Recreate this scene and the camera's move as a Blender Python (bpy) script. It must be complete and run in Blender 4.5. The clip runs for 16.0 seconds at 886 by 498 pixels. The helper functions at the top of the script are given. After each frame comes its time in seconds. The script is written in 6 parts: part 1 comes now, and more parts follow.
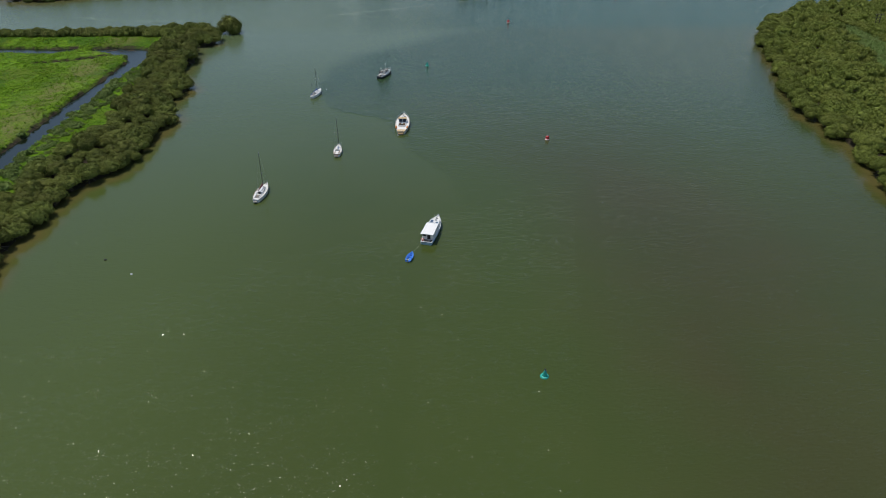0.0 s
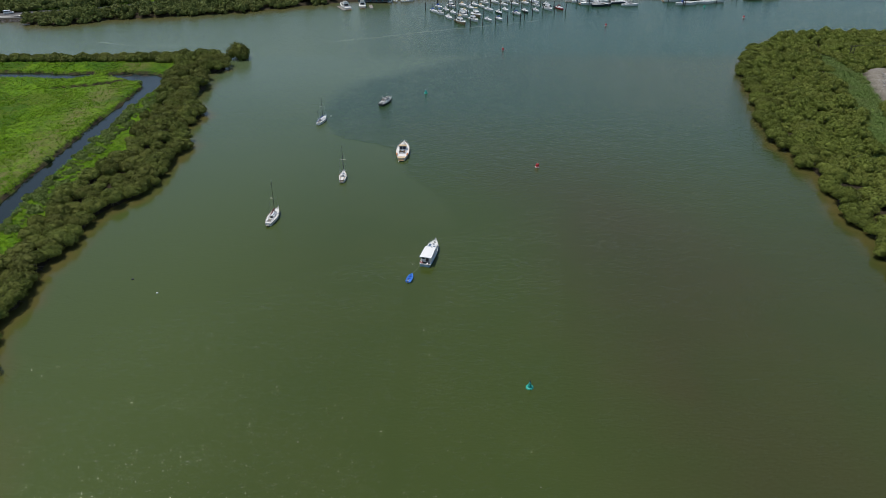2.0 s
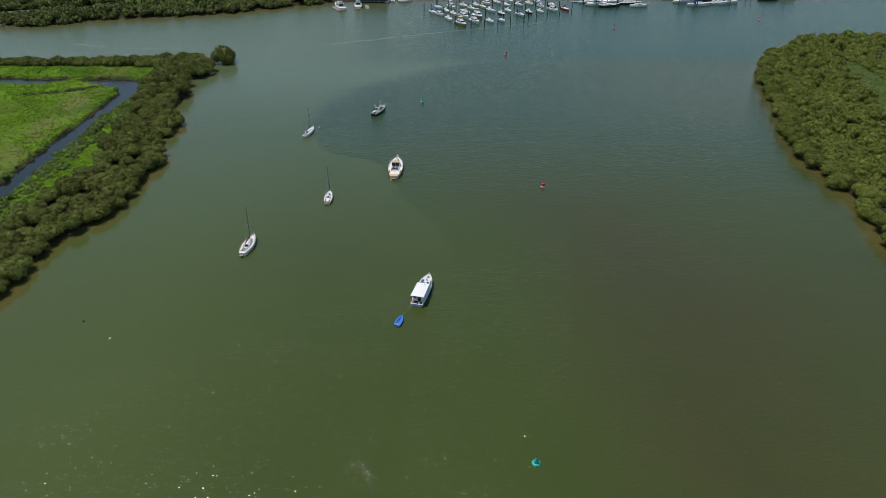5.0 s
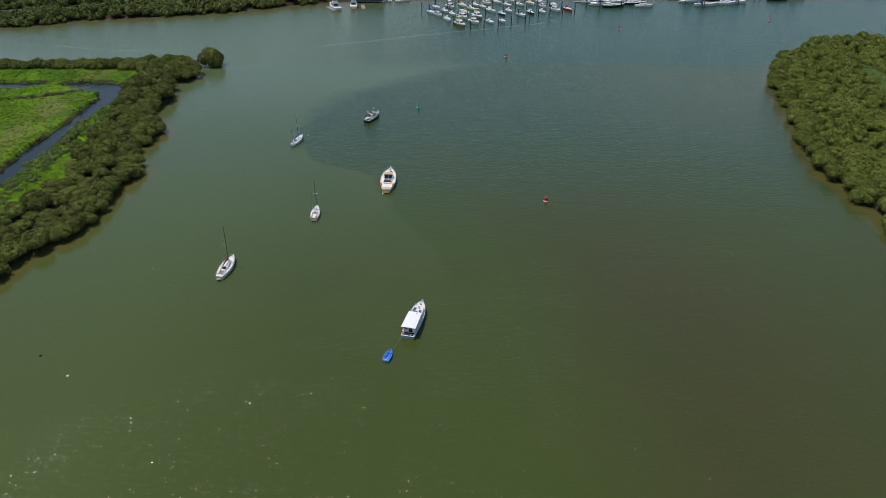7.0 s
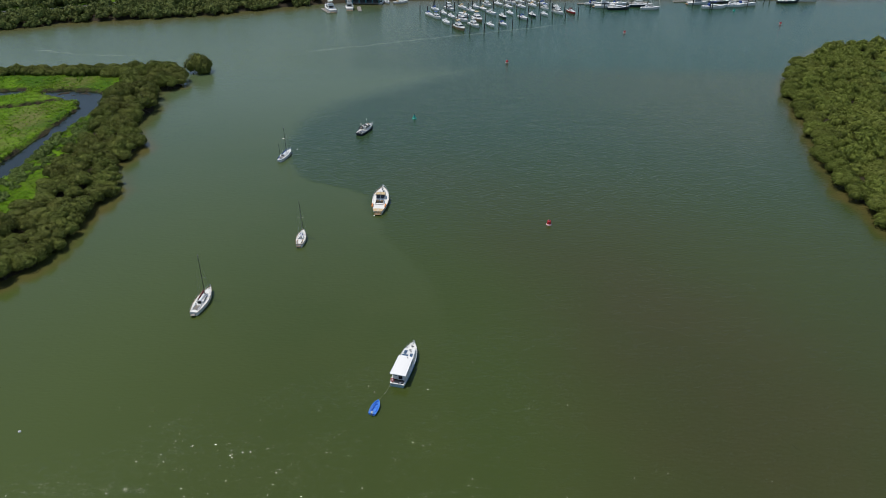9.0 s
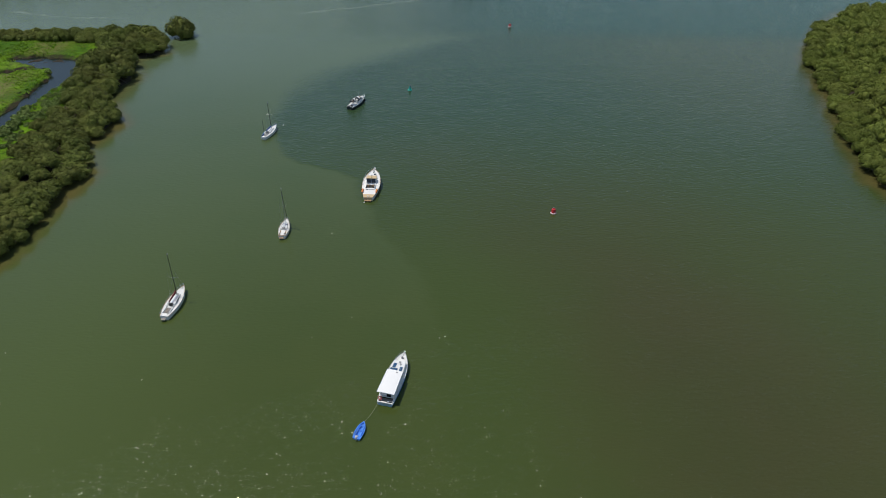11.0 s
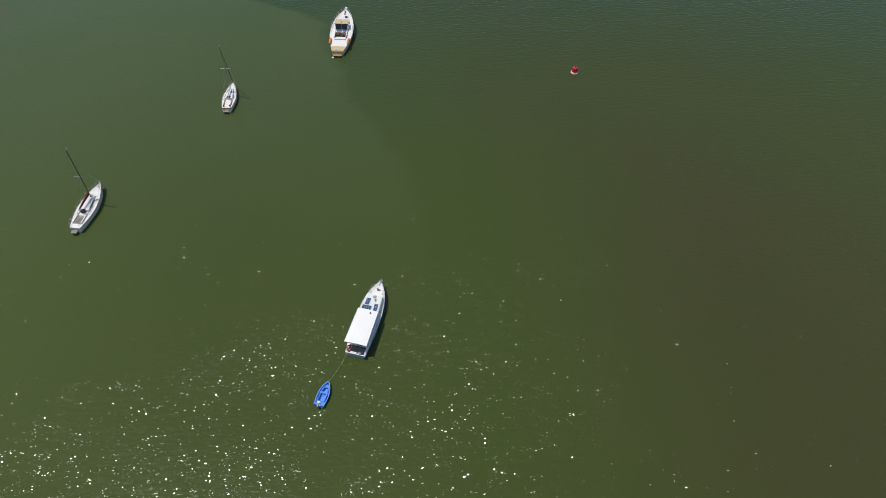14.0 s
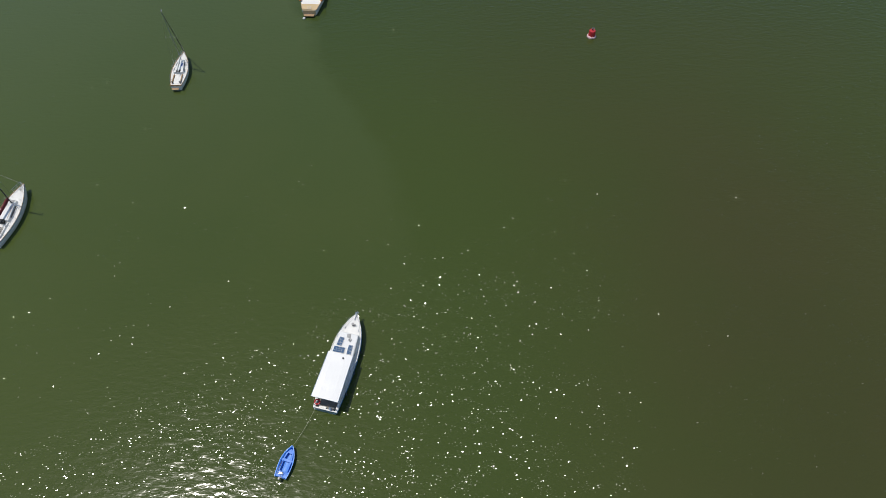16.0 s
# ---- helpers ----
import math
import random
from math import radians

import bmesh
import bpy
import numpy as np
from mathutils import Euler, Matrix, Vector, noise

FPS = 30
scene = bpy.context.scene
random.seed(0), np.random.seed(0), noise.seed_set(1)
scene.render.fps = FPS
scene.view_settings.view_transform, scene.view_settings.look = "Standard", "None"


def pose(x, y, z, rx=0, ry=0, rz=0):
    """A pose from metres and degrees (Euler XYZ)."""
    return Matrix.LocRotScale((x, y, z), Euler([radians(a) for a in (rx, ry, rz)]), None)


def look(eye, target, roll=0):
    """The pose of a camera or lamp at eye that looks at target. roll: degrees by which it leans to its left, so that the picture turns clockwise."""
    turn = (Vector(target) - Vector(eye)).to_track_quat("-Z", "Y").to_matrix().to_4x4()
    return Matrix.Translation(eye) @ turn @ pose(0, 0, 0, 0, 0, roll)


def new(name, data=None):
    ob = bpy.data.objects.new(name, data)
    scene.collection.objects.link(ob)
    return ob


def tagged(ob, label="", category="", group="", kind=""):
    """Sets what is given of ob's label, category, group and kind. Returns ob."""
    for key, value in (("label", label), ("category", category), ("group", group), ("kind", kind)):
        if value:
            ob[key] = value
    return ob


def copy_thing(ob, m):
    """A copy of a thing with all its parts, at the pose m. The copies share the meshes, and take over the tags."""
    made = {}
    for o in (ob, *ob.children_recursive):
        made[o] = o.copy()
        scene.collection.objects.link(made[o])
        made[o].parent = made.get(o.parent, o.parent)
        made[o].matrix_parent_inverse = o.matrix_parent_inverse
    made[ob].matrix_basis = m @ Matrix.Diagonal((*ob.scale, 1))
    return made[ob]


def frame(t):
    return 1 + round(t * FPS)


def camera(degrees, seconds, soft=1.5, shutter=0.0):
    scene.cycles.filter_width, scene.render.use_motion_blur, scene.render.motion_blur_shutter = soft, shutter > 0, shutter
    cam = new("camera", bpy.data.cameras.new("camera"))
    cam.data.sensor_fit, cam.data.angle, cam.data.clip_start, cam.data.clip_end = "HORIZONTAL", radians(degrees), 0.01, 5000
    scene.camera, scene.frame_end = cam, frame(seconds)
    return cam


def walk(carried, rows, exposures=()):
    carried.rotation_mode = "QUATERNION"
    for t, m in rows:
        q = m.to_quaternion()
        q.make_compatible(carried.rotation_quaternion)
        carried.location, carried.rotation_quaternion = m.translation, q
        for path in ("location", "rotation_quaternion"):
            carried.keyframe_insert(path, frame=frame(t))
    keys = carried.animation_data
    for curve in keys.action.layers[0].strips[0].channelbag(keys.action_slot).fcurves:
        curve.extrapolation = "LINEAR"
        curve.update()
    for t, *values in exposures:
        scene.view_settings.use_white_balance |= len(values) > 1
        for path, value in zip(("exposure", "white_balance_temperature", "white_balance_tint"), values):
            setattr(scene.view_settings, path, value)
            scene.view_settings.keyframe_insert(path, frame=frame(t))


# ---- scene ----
cam = camera(66.00, 16.0, soft=0.75)
PATH = [
    (0.0, pose(4.04, -53.96, 76.02, 58.111, 0, 0.183) @ pose(0, 0, 0, 0, 0, -0.347)),
    (0.5, pose(3.88, -57.82, 78.51, 58.508, 0, 0.060) @ pose(0, 0, 0, 0, 0, -0.186)),
    (1.0, pose(3.87, -60.92, 81.26, 58.713, 0, -0.041) @ pose(0, 0, 0, 0, 0, -0.057)),
    (1.5, pose(4.15, -64.49, 84.72, 58.848, 0, -0.058) @ pose(0, 0, 0, 0, 0, 0.028)),
    (2.0, pose(3.95, -64.76, 85.86, 58.989, 0, -0.164) @ pose(0, 0, 0, 0, 0, 0.161)),
    (2.5, pose(4.22, -61.47, 85.59, 58.940, 0, -0.154) @ pose(0, 0, 0, 0, 0, 0.189)),
    (3.0, pose(4.47, -57.96, 84.99, 58.942, 0, -0.096) @ pose(0, 0, 0, 0, 0, 0.164)),
    (3.5, pose(4.70, -54.48, 84.55, 58.906, 0, -0.090) @ pose(0, 0, 0, 0, 0, 0.160)),
    (4.0, pose(4.95, -51.12, 84.13, 58.864, 0, -0.078) @ pose(0, 0, 0, 0, 0, 0.231)),
    (6.5, pose(6.34, -34.10, 81.38, 58.796, 0, -0.000) @ pose(0, 0, 0, 0, 0, 0.310)),
    (7.0, pose(6.69, -30.80, 80.93, 58.746, 0, 0.024) @ pose(0, 0, 0, 0, 0, 0.324)),
    (7.5, pose(7.03, -27.36, 80.73, 58.701, 0, 0.049) @ pose(0, 0, 0, 0, 0, 0.340)),
    (8.0, pose(7.34, -23.90, 80.73, 58.646, 0, 0.070) @ pose(0, 0, 0, 0, 0, 0.343)),
    (8.5, pose(7.65, -20.34, 80.82, 58.619, 0, 0.074) @ pose(0, 0, 0, 0, 0, 0.368)),
    (9.0, pose(7.92, -16.96, 81.01, 58.471, 0, 0.106) @ pose(0, 0, 0, 0, 0, 0.410)),
    (11.5, pose(9.40, 2.23, 80.50, 53.502, 0, 0.216) @ pose(0, 0, 0, 0, 0, 0.492)),
    (12.0, pose(9.60, 7.64, 79.17, 51.654, 0, 0.169) @ pose(0, 0, 0, 0, 0, 0.479)),
    (12.5, pose(9.84, 13.06, 77.85, 48.281, 0, 0.096) @ pose(0, 0, 0, 0, 0, 0.499)),
    (13.0, pose(10.17, 18.05, 76.41, 44.458, 0, 0.125) @ pose(0, 0, 0, 0, 0, 0.500)),
    (13.5, pose(10.52, 23.11, 74.80, 40.754, 0, 0.158) @ pose(0, 0, 0, 0, 0, 0.461)),
    (14.0, pose(10.82, 27.96, 73.20, 38.876, 0, 0.196) @ pose(0, 0, 0, 0, 0, 0.372)),
    (14.5, pose(11.20, 32.82, 71.59, 37.259, 0, 0.248) @ pose(0, 0, 0, 0, 0, 0.255)),
    (15.0, pose(11.61, 37.38, 70.20, 35.668, 0, 0.413) @ pose(0, 0, 0, 0, 0, 0.090)),
    (15.5, pose(11.98, 42.04, 68.68, 34.140, 0, 0.504) @ pose(0, 0, 0, 0, 0, -0.015)),
    (16.0, pose(12.30, 46.62, 67.35, 32.582, 0, 0.642) @ pose(0, 0, 0, 0, 0, -0.148)),
]
walk(cam, PATH)

# ---- light ----
SUN_AZ, SUN_EL = radians(-71), radians(71.5)
to_sun = Vector((math.sin(SUN_AZ) * math.cos(SUN_EL), math.cos(SUN_AZ) * math.cos(SUN_EL), math.sin(SUN_EL)))
world = bpy.data.worlds.new("sky_world")
scene.world = world
world.use_nodes = True
wn = world.node_tree.nodes
sky = wn.new("ShaderNodeTexSky")
sky.sky_type, sky.sun_disc = "NISHITA", False
sky.sun_elevation, sky.sun_rotation = SUN_EL, SUN_AZ
sky.air_density, sky.dust_density, sky.ozone_density = 1.0, 0.6, 1.0
wn["Background"].inputs["Strength"].default_value = 0.125
world.node_tree.links.new(sky.outputs[0], wn["Background"].inputs["Color"])
sun_data = bpy.data.lights.new("sun", "SUN")
sun_data.energy, sun_data.angle, sun_data.color = 3.3, radians(0.53), (1.0, 0.95, 0.87)
sun = new("sun", sun_data)
sun.matrix_world = look(to_sun * 100, (0, 0, 0))

# ---- materials ----


def nodes_of(name):
    m = bpy.data.materials.new(name)
    m.use_nodes = True
    t = m.node_tree
    return m, t.nodes, t.links, t.nodes["Principled BSDF"]


def noise_node(n, l, scale, detail=3.0, vec=None, rough=0.55):
    k = n.new("ShaderNodeTexNoise")
    k.inputs["Scale"].default_value, k.inputs["Detail"].default_value, k.inputs["Roughness"].default_value = scale, detail, rough
    if vec is not None:
        l.new(vec, k.inputs["Vector"])
    return k.outputs["Fac"]


def ramp(n, l, fac, lo, hi, a=0.0, b=1.0):
    k = n.new("ShaderNodeMapRange")
    k.interpolation_type = "SMOOTHSTEP"
    for key, v in zip(("From Min", "From Max", "To Min", "To Max"), (lo, hi, a, b)):
        k.inputs[key].default_value = v
    l.new(fac, k.inputs["Value"])
    return k.outputs["Result"]


def mixed(n, l, fac, a, b):
    k = n.new("ShaderNodeMix")
    k.data_type = "RGBA"
    if isinstance(fac, (int, float)):
        k.inputs[0].default_value = fac
    else:
        l.new(fac, k.inputs[0])
    for i, c in ((6, a), (7, b)):
        if isinstance(c, tuple):
            k.inputs[i].default_value = (*c, 1)
        else:
            l.new(c, k.inputs[i])
    return k.outputs[2]


def maths(n, l, op, a, b=None):
    k = n.new("ShaderNodeMath")
    k.operation = op
    for i, c in enumerate((a, b)):
        if c is None:
            continue
        if isinstance(c, (int, float)):
            k.inputs[i].default_value = c
        else:
            l.new(c, k.inputs[i])
    return k.outputs[0]


def bumped(n, l, p, height, strength, dist):
    k = n.new("ShaderNodeBump")
    k.inputs["Strength"].default_value, k.inputs["Distance"].default_value = strength, dist
    l.new(height, k.inputs["Height"])
    l.new(k.outputs[0], p.inputs["Normal"])
    return k


def surface(name, col, col2=None, rough=0.5, metal=0.0, grain=12.0, blot=1.2, bump=0.15, dist=0.01, amount=0.6):
    """A worn surface: two scales of colour variation and fine relief."""
    m, n, l, p = nodes_of(name)
    col2 = col2 or tuple(c * 0.72 for c in col)
    pos = n.new("ShaderNodeTexCoord").outputs["Object"]
    f1 = noise_node(n, l, grain, 4, pos)
    f2 = noise_node(n, l, blot, 3, pos)
    both = maths(n, l, "MULTIPLY", ramp(n, l, f1, 0.3, 0.75), ramp(n, l, f2, 0.3, 0.7, 0.15, 1.0))
    l.new(mixed(n, l, maths(n, l, "MULTIPLY", both, amount), col, col2), p.inputs["Base Color"])
    l.new(ramp(n, l, f2, 0.2, 0.8, max(rough - 0.1, 0.02), min(rough + 0.15, 1)), p.inputs["Roughness"])
    p.inputs["Metallic"].default_value = metal
    bumped(n, l, p, f1, bump, dist)
    return m


M_GEL = surface("white_gelcoat", (0.70, 0.695, 0.67), (0.42, 0.41, 0.37), 0.3, blot=0.7, bump=0.05)
M_DECK = surface("cream_deck", (0.70, 0.69, 0.65), (0.52, 0.50, 0.45), 0.6, grain=20)
M_ROOF = surface("white_roof", (0.74, 0.73, 0.70), (0.66, 0.65, 0.62), 0.55, blot=0.4, bump=0.05)
M_BLUE_HULL = surface("pale_blue_hull", (0.34, 0.50, 0.62), (0.26, 0.40, 0.52), 0.35, bump=0.05)
M_BLUE_LINE = surface("blue_trim", (0.05, 0.20, 0.36), None, 0.4)
M_DINGHY = surface("blue_polyethylene", (0.05, 0.22, 0.66), (0.08, 0.27, 0.70), 0.42, bump=0.05)
M_DINGHY_IN = surface("blue_polyethylene_inside", (0.05, 0.20, 0.62), (0.03, 0.12, 0.46), 0.5)
M_GLASS = surface("dark_window", (0.012, 0.015, 0.02), None, 0.06, bump=0.0)
M_SOLAR = surface("solar_cells", (0.03, 0.085, 0.17), (0.02, 0.05, 0.11), 0.15, grain=3, bump=0.0)
M_STEEL = surface("stainless_steel", (0.62, 0.62, 0.62), None, 0.28, 1.0)
M_GREY = surface("grey_metal", (0.28, 0.28, 0.27), None, 0.5, 0.3)
M_BLACK = surface("black_rubber", (0.018, 0.018, 0.018), (0.04, 0.04, 0.04), 0.6)
M_TEAK = surface("weathered_teak", (0.33, 0.21, 0.11), (0.22, 0.14, 0.08), 0.6, grain=18)
M_TAN = surface("tan_canvas", (0.52, 0.39, 0.22), (0.42, 0.31, 0.17), 0.85)
M_PINK = surface("faded_pink_paint", (0.58, 0.40, 0.40), (0.48, 0.27, 0.27), 0.5)
M_RED = surface("red_paint", (0.45, 0.02, 0.025), (0.33, 0.02, 0.02), 0.45)
M_MAROON = surface("maroon_canvas", (0.13, 0.018, 0.022), (0.09, 0.014, 0.016), 0.85)
M_ORANGE = surface("orange_vinyl", (0.62, 0.20, 0.04), (0.48, 0.14, 0.03), 0.6)
M_GREEN = surface("teal_green_paint", (0.02, 0.36, 0.28), (0.02, 0.27, 0.22), 0.45)
M_BLUE_CANVAS = surface("blue_canvas", (0.02, 0.06, 0.24), (0.015, 0.04, 0.16), 0.85)
M_FOUL = surface("dark_antifouling", (0.05, 0.025, 0.022), (0.025, 0.02, 0.02), 0.7)
M_NAVY = surface("dark_hull", (0.02, 0.028, 0.04), None, 0.35)
M_TIMBER = surface("dark_wet_timber", (0.045, 0.042, 0.036), (0.02, 0.022, 0.02), 0.8, bump=0.4)
M_PLANK = surface("grey_planks", (0.24, 0.22, 0.19), (0.15, 0.14, 0.12), 0.8, bump=0.3)
M_MAST = surface("dark_anodised_mast", (0.05, 0.05, 0.052), (0.09, 0.09, 0.09), 0.4, 0.5)
M_ALLOY = surface("silver_alloy", (0.42, 0.42, 0.42), None, 0.4, 0.7)
M_ROPE = surface("pale_rope", (0.42, 0.40, 0.30), (0.25, 0.26, 0.16), 0.9, grain=60)
M_BARK = surface("mangrove_bark", (0.11, 0.09, 0.07), (0.05, 0.042, 0.035), 0.9, bump=0.5, dist=0.03)
M_TIN = surface("corrugated_roof", (0.30, 0.33, 0.33), (0.22, 0.24, 0.24), 0.45, 0.2)
M_TEAL_WALL = surface("teal_boards", (0.06, 0.17, 0.18), (0.04, 0.12, 0.13), 0.7)
M_TYRE = surface("tyre", (0.02, 0.02, 0.02), None, 0.9)
M_CAR = surface("white_car_paint", (0.75, 0.75, 0.74), None, 0.25, bump=0.0)
M_ROAD = surface("asphalt", (0.10, 0.10, 0.098), (0.065, 0.065, 0.063), 0.9, grain=6, blot=0.15)
M_CONCRETE = surface("concrete", (0.36, 0.35, 0.32), (0.26, 0.25, 0.22), 0.85, grain=4, blot=0.3)
M_PAINT = surface("road_paint", (0.65, 0.65, 0.62), None, 0.8)


def leaf_material(name, a, b, c):
    m, n, l, p = nodes_of(name)
    geo = n.new("ShaderNodeNewGeometry")
    rnd = geo.outputs["Random Per Island"]
    obj = n.new("ShaderNodeObjectInfo").outputs["Random"]
    big = noise_node(n, l, 0.09, 2, geo.outputs["Position"])
    mid = noise_node(n, l, 0.7, 2, geo.outputs["Position"])
    col = mixed(n, l, ramp(n, l, rnd, 0.0, 1.0), a, b)
    col = mixed(n, l, ramp(n, l, big, 0.4, 0.65, 0.0, 0.55), col, c)
    col = mixed(n, l, ramp(n, l, mid, 0.45, 0.8, 0.0, 0.5), col, tuple(x * 1.35 for x in a))
    hsv = n.new("ShaderNodeHueSaturation")
    l.new(ramp(n, l, obj, 0, 1, 0.82, 1.15), hsv.inputs["Value"])
    l.new(col, hsv.inputs["Color"])
    l.new(hsv.outputs[0], p.inputs["Base Color"])
    p.inputs["Roughness"].default_value = 0.55
    p.inputs["Specular IOR Level"].default_value = 0.07
    bumped(n, l, p, noise_node(n, l, 9.0, 2, geo.outputs["Position"]), 0.4, 0.05)
    return m


M_LEAF = leaf_material("mangrove_leaves", (0.134, 0.160, 0.033), (0.084, 0.101, 0.022), (0.126, 0.126, 0.031))
M_LEAF_R = leaf_material("mangrove_leaves_lush", (0.132, 0.160, 0.030), (0.092, 0.114, 0.021), (0.126, 0.136, 0.030))
# far leaves a little greyer than the near ones, standing in for haze
M_LEAF_FAR = leaf_material("hazed_far_leaves", (0.118, 0.142, 0.038), (0.070, 0.090, 0.024), (0.112, 0.116, 0.034))
M_SHRUB = leaf_material("shrub_leaves", (0.160, 0.215, 0.055), (0.105, 0.150, 0.036), (0.145, 0.185, 0.050))
M_GRASS = leaf_material("grass_blades", (0.125, 0.240, 0.005), (0.088, 0.185, 0.006), (0.130, 0.190, 0.012))
M_REED = leaf_material("reed_blades", (0.14, 0.20, 0.055), (0.09, 0.14, 0.036), (0.15, 0.18, 0.065))
M_DARK_ROCK = surface("dark_boulders", (0.12, 0.11, 0.10), (0.06, 0.055, 0.05), 0.9, grain=3, blot=0.6)
M_ROCK = surface("rubble_stone", (0.36, 0.34, 0.31), (0.20, 0.18, 0.16), 0.9, grain=3, blot=0.8)


def ground_material():
    """Grass, bare mud under the mangroves and a gravel patch, by the cover stored on the sheet."""
    m, n, l, p = nodes_of("estuary_ground")
    cov = n.new("ShaderNodeVertexColor")
    cov.layer_name = "cover"
    sep = n.new("ShaderNodeSeparateColor")
    l.new(cov.outputs["Color"], sep.inputs[0])
    pos = n.new("ShaderNodeNewGeometry").outputs["Position"]
    n1, n2, n3 = (noise_node(n, l, s, 4, pos) for s in (0.035, 0.22, 1.6))
    green = mixed(n, l, ramp(n, l, n2, 0.35, 0.65), (0.118, 0.226, 0.006), (0.076, 0.160, 0.006))
    green = mixed(n, l, ramp(n, l, n1, 0.48, 0.62, 0.0, 0.75), green, (0.080, 0.110, 0.010))
    green = mixed(n, l, ramp(n, l, n3, 0.48, 0.68, 0.0, 0.75), green, (0.034, 0.066, 0.004))
    green = mixed(n, l, ramp(n, l, noise_node(n, l, 0.028, 5, pos, 0.65), 0.52, 0.57, 0.0, 0.7), green, (0.030, 0.088, 0.006))
    n4 = noise_node(n, l, 0.55, 5, pos, 0.7)
    green = mixed(n, l, ramp(n, l, n4, 0.50, 0.66, 0.0, 0.8), green, (0.028, 0.066, 0.004))
    green = mixed(n, l, ramp(n, l, noise_node(n, l, 0.9, 4, pos, 0.7), 0.57, 0.68, 0.0, 0.75), green, (0.105, 0.066, 0.022))
    mud = mixed(n, l, ramp(n, l, n3, 0.3, 0.7), (0.050, 0.040, 0.024), (0.030, 0.025, 0.016))
    sand = mixed(n, l, ramp(n, l, n3, 0.35, 0.6), (0.25, 0.225, 0.185), (0.17, 0.15, 0.12))
    dry = mixed(n, l, ramp(n, l, n3, 0.3, 0.7), (0.150, 0.142, 0.050), (0.095, 0.110, 0.028))
    col = mixed(n, l, sep.outputs[0], mud, green)
    col = mixed(n, l, maths(n, l, "MULTIPLY", sep.outputs[2], ramp(n, l, n2, 0.35, 0.6, 0.3, 1.0)), col, dry)
    col = mixed(n, l, sep.outputs[1], col, sand)
    l.new(col, p.inputs["Base Color"])
    p.inputs["Roughness"].default_value = 0.9
    p.inputs["Specular IOR Level"].default_value = 0.1
    bumped(n, l, p, noise_node(n, l, 1.1, 6, pos), 1.0, 0.5)
    return m


def water_material(name="silty_water"):
    """Silty river water: opaque, green to brown, with some sky reflection put into the colour; ripples that the wind
    lays in lanes.
    """
    m, n, l, p = nodes_of(name)
    pos = n.new("ShaderNodeNewGeometry").outputs["Position"]
    xyz = n.new("ShaderNodeSeparateXYZ")
    l.new(pos, xyz.inputs[0])
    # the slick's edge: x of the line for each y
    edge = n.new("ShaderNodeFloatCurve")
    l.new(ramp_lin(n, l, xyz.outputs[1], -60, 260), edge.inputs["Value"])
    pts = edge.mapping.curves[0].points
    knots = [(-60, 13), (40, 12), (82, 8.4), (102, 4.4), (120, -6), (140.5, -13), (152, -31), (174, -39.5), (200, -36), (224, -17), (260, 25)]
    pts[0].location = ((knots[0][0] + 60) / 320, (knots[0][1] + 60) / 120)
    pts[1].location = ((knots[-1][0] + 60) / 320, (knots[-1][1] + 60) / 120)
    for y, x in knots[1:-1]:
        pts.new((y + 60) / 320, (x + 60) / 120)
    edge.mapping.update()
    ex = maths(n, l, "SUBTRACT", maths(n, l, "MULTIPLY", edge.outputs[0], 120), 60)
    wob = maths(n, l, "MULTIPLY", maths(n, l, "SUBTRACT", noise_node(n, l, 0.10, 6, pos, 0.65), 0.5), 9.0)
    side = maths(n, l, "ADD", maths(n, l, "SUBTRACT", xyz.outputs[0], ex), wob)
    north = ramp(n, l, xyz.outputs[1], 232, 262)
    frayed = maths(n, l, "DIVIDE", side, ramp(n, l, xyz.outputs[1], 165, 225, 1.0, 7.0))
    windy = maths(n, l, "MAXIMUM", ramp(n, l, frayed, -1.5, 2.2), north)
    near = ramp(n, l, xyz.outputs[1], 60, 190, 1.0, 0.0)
    east = maths(n, l, "MULTIPLY", ramp(n, l, side, 3, 44), ramp(n, l, xyz.outputs[0], 48, 95, 1.0, 0.5))
    big = noise_node(n, l, 0.012, 4, pos)
    mid = noise_node(n, l, 0.05, 4, pos)
    green = mixed(n, l, ramp(n, l, mid, 0.3, 0.7), (0.0430, 0.0610, 0.0118), (0.0472, 0.0638, 0.0130))
    green = mixed(n, l, ramp(n, l, xyz.outputs[0], -15, -60, 0.0, 1.0), green, (0.056, 0.077, 0.0165))
    # calm water pales and blues with distance: sky sheen and haze put into colour
    far_sheen = mixed(n, l, ramp(n, l, mid, 0.3, 0.7), (0.055, 0.082, 0.029), (0.060, 0.085, 0.031))
    green = mixed(n, l, near, far_sheen, green)
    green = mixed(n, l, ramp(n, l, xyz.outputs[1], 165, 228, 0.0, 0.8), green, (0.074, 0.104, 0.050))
    # ruffled water painted darker teal for the higher sky its waves reflect
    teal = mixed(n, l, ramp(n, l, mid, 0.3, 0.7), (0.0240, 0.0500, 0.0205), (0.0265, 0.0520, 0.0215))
    brown = mixed(n, l, ramp(n, l, mid, 0.3, 0.7), (0.0425, 0.0440, 0.0132), (0.0470, 0.0445, 0.0145))
    shade = mixed(n, l, ramp(n, l, xyz.outputs[1], 25, 95), green, (0.0425, 0.061, 0.0120))
    windy_col = mixed(n, l, ramp(n, l, xyz.outputs[1], 100, 195, 1.0, 0.0), teal, shade)
    ruffle_tint = maths(n, l, "MAXIMUM", ramp(n, l, frayed, -1.5, 2.2), maths(n, l, "MULTIPLY", north, ramp(n, l, xyz.outputs[0], -70, 30)))
    col = mixed(n, l, ruffle_tint, green, windy_col)
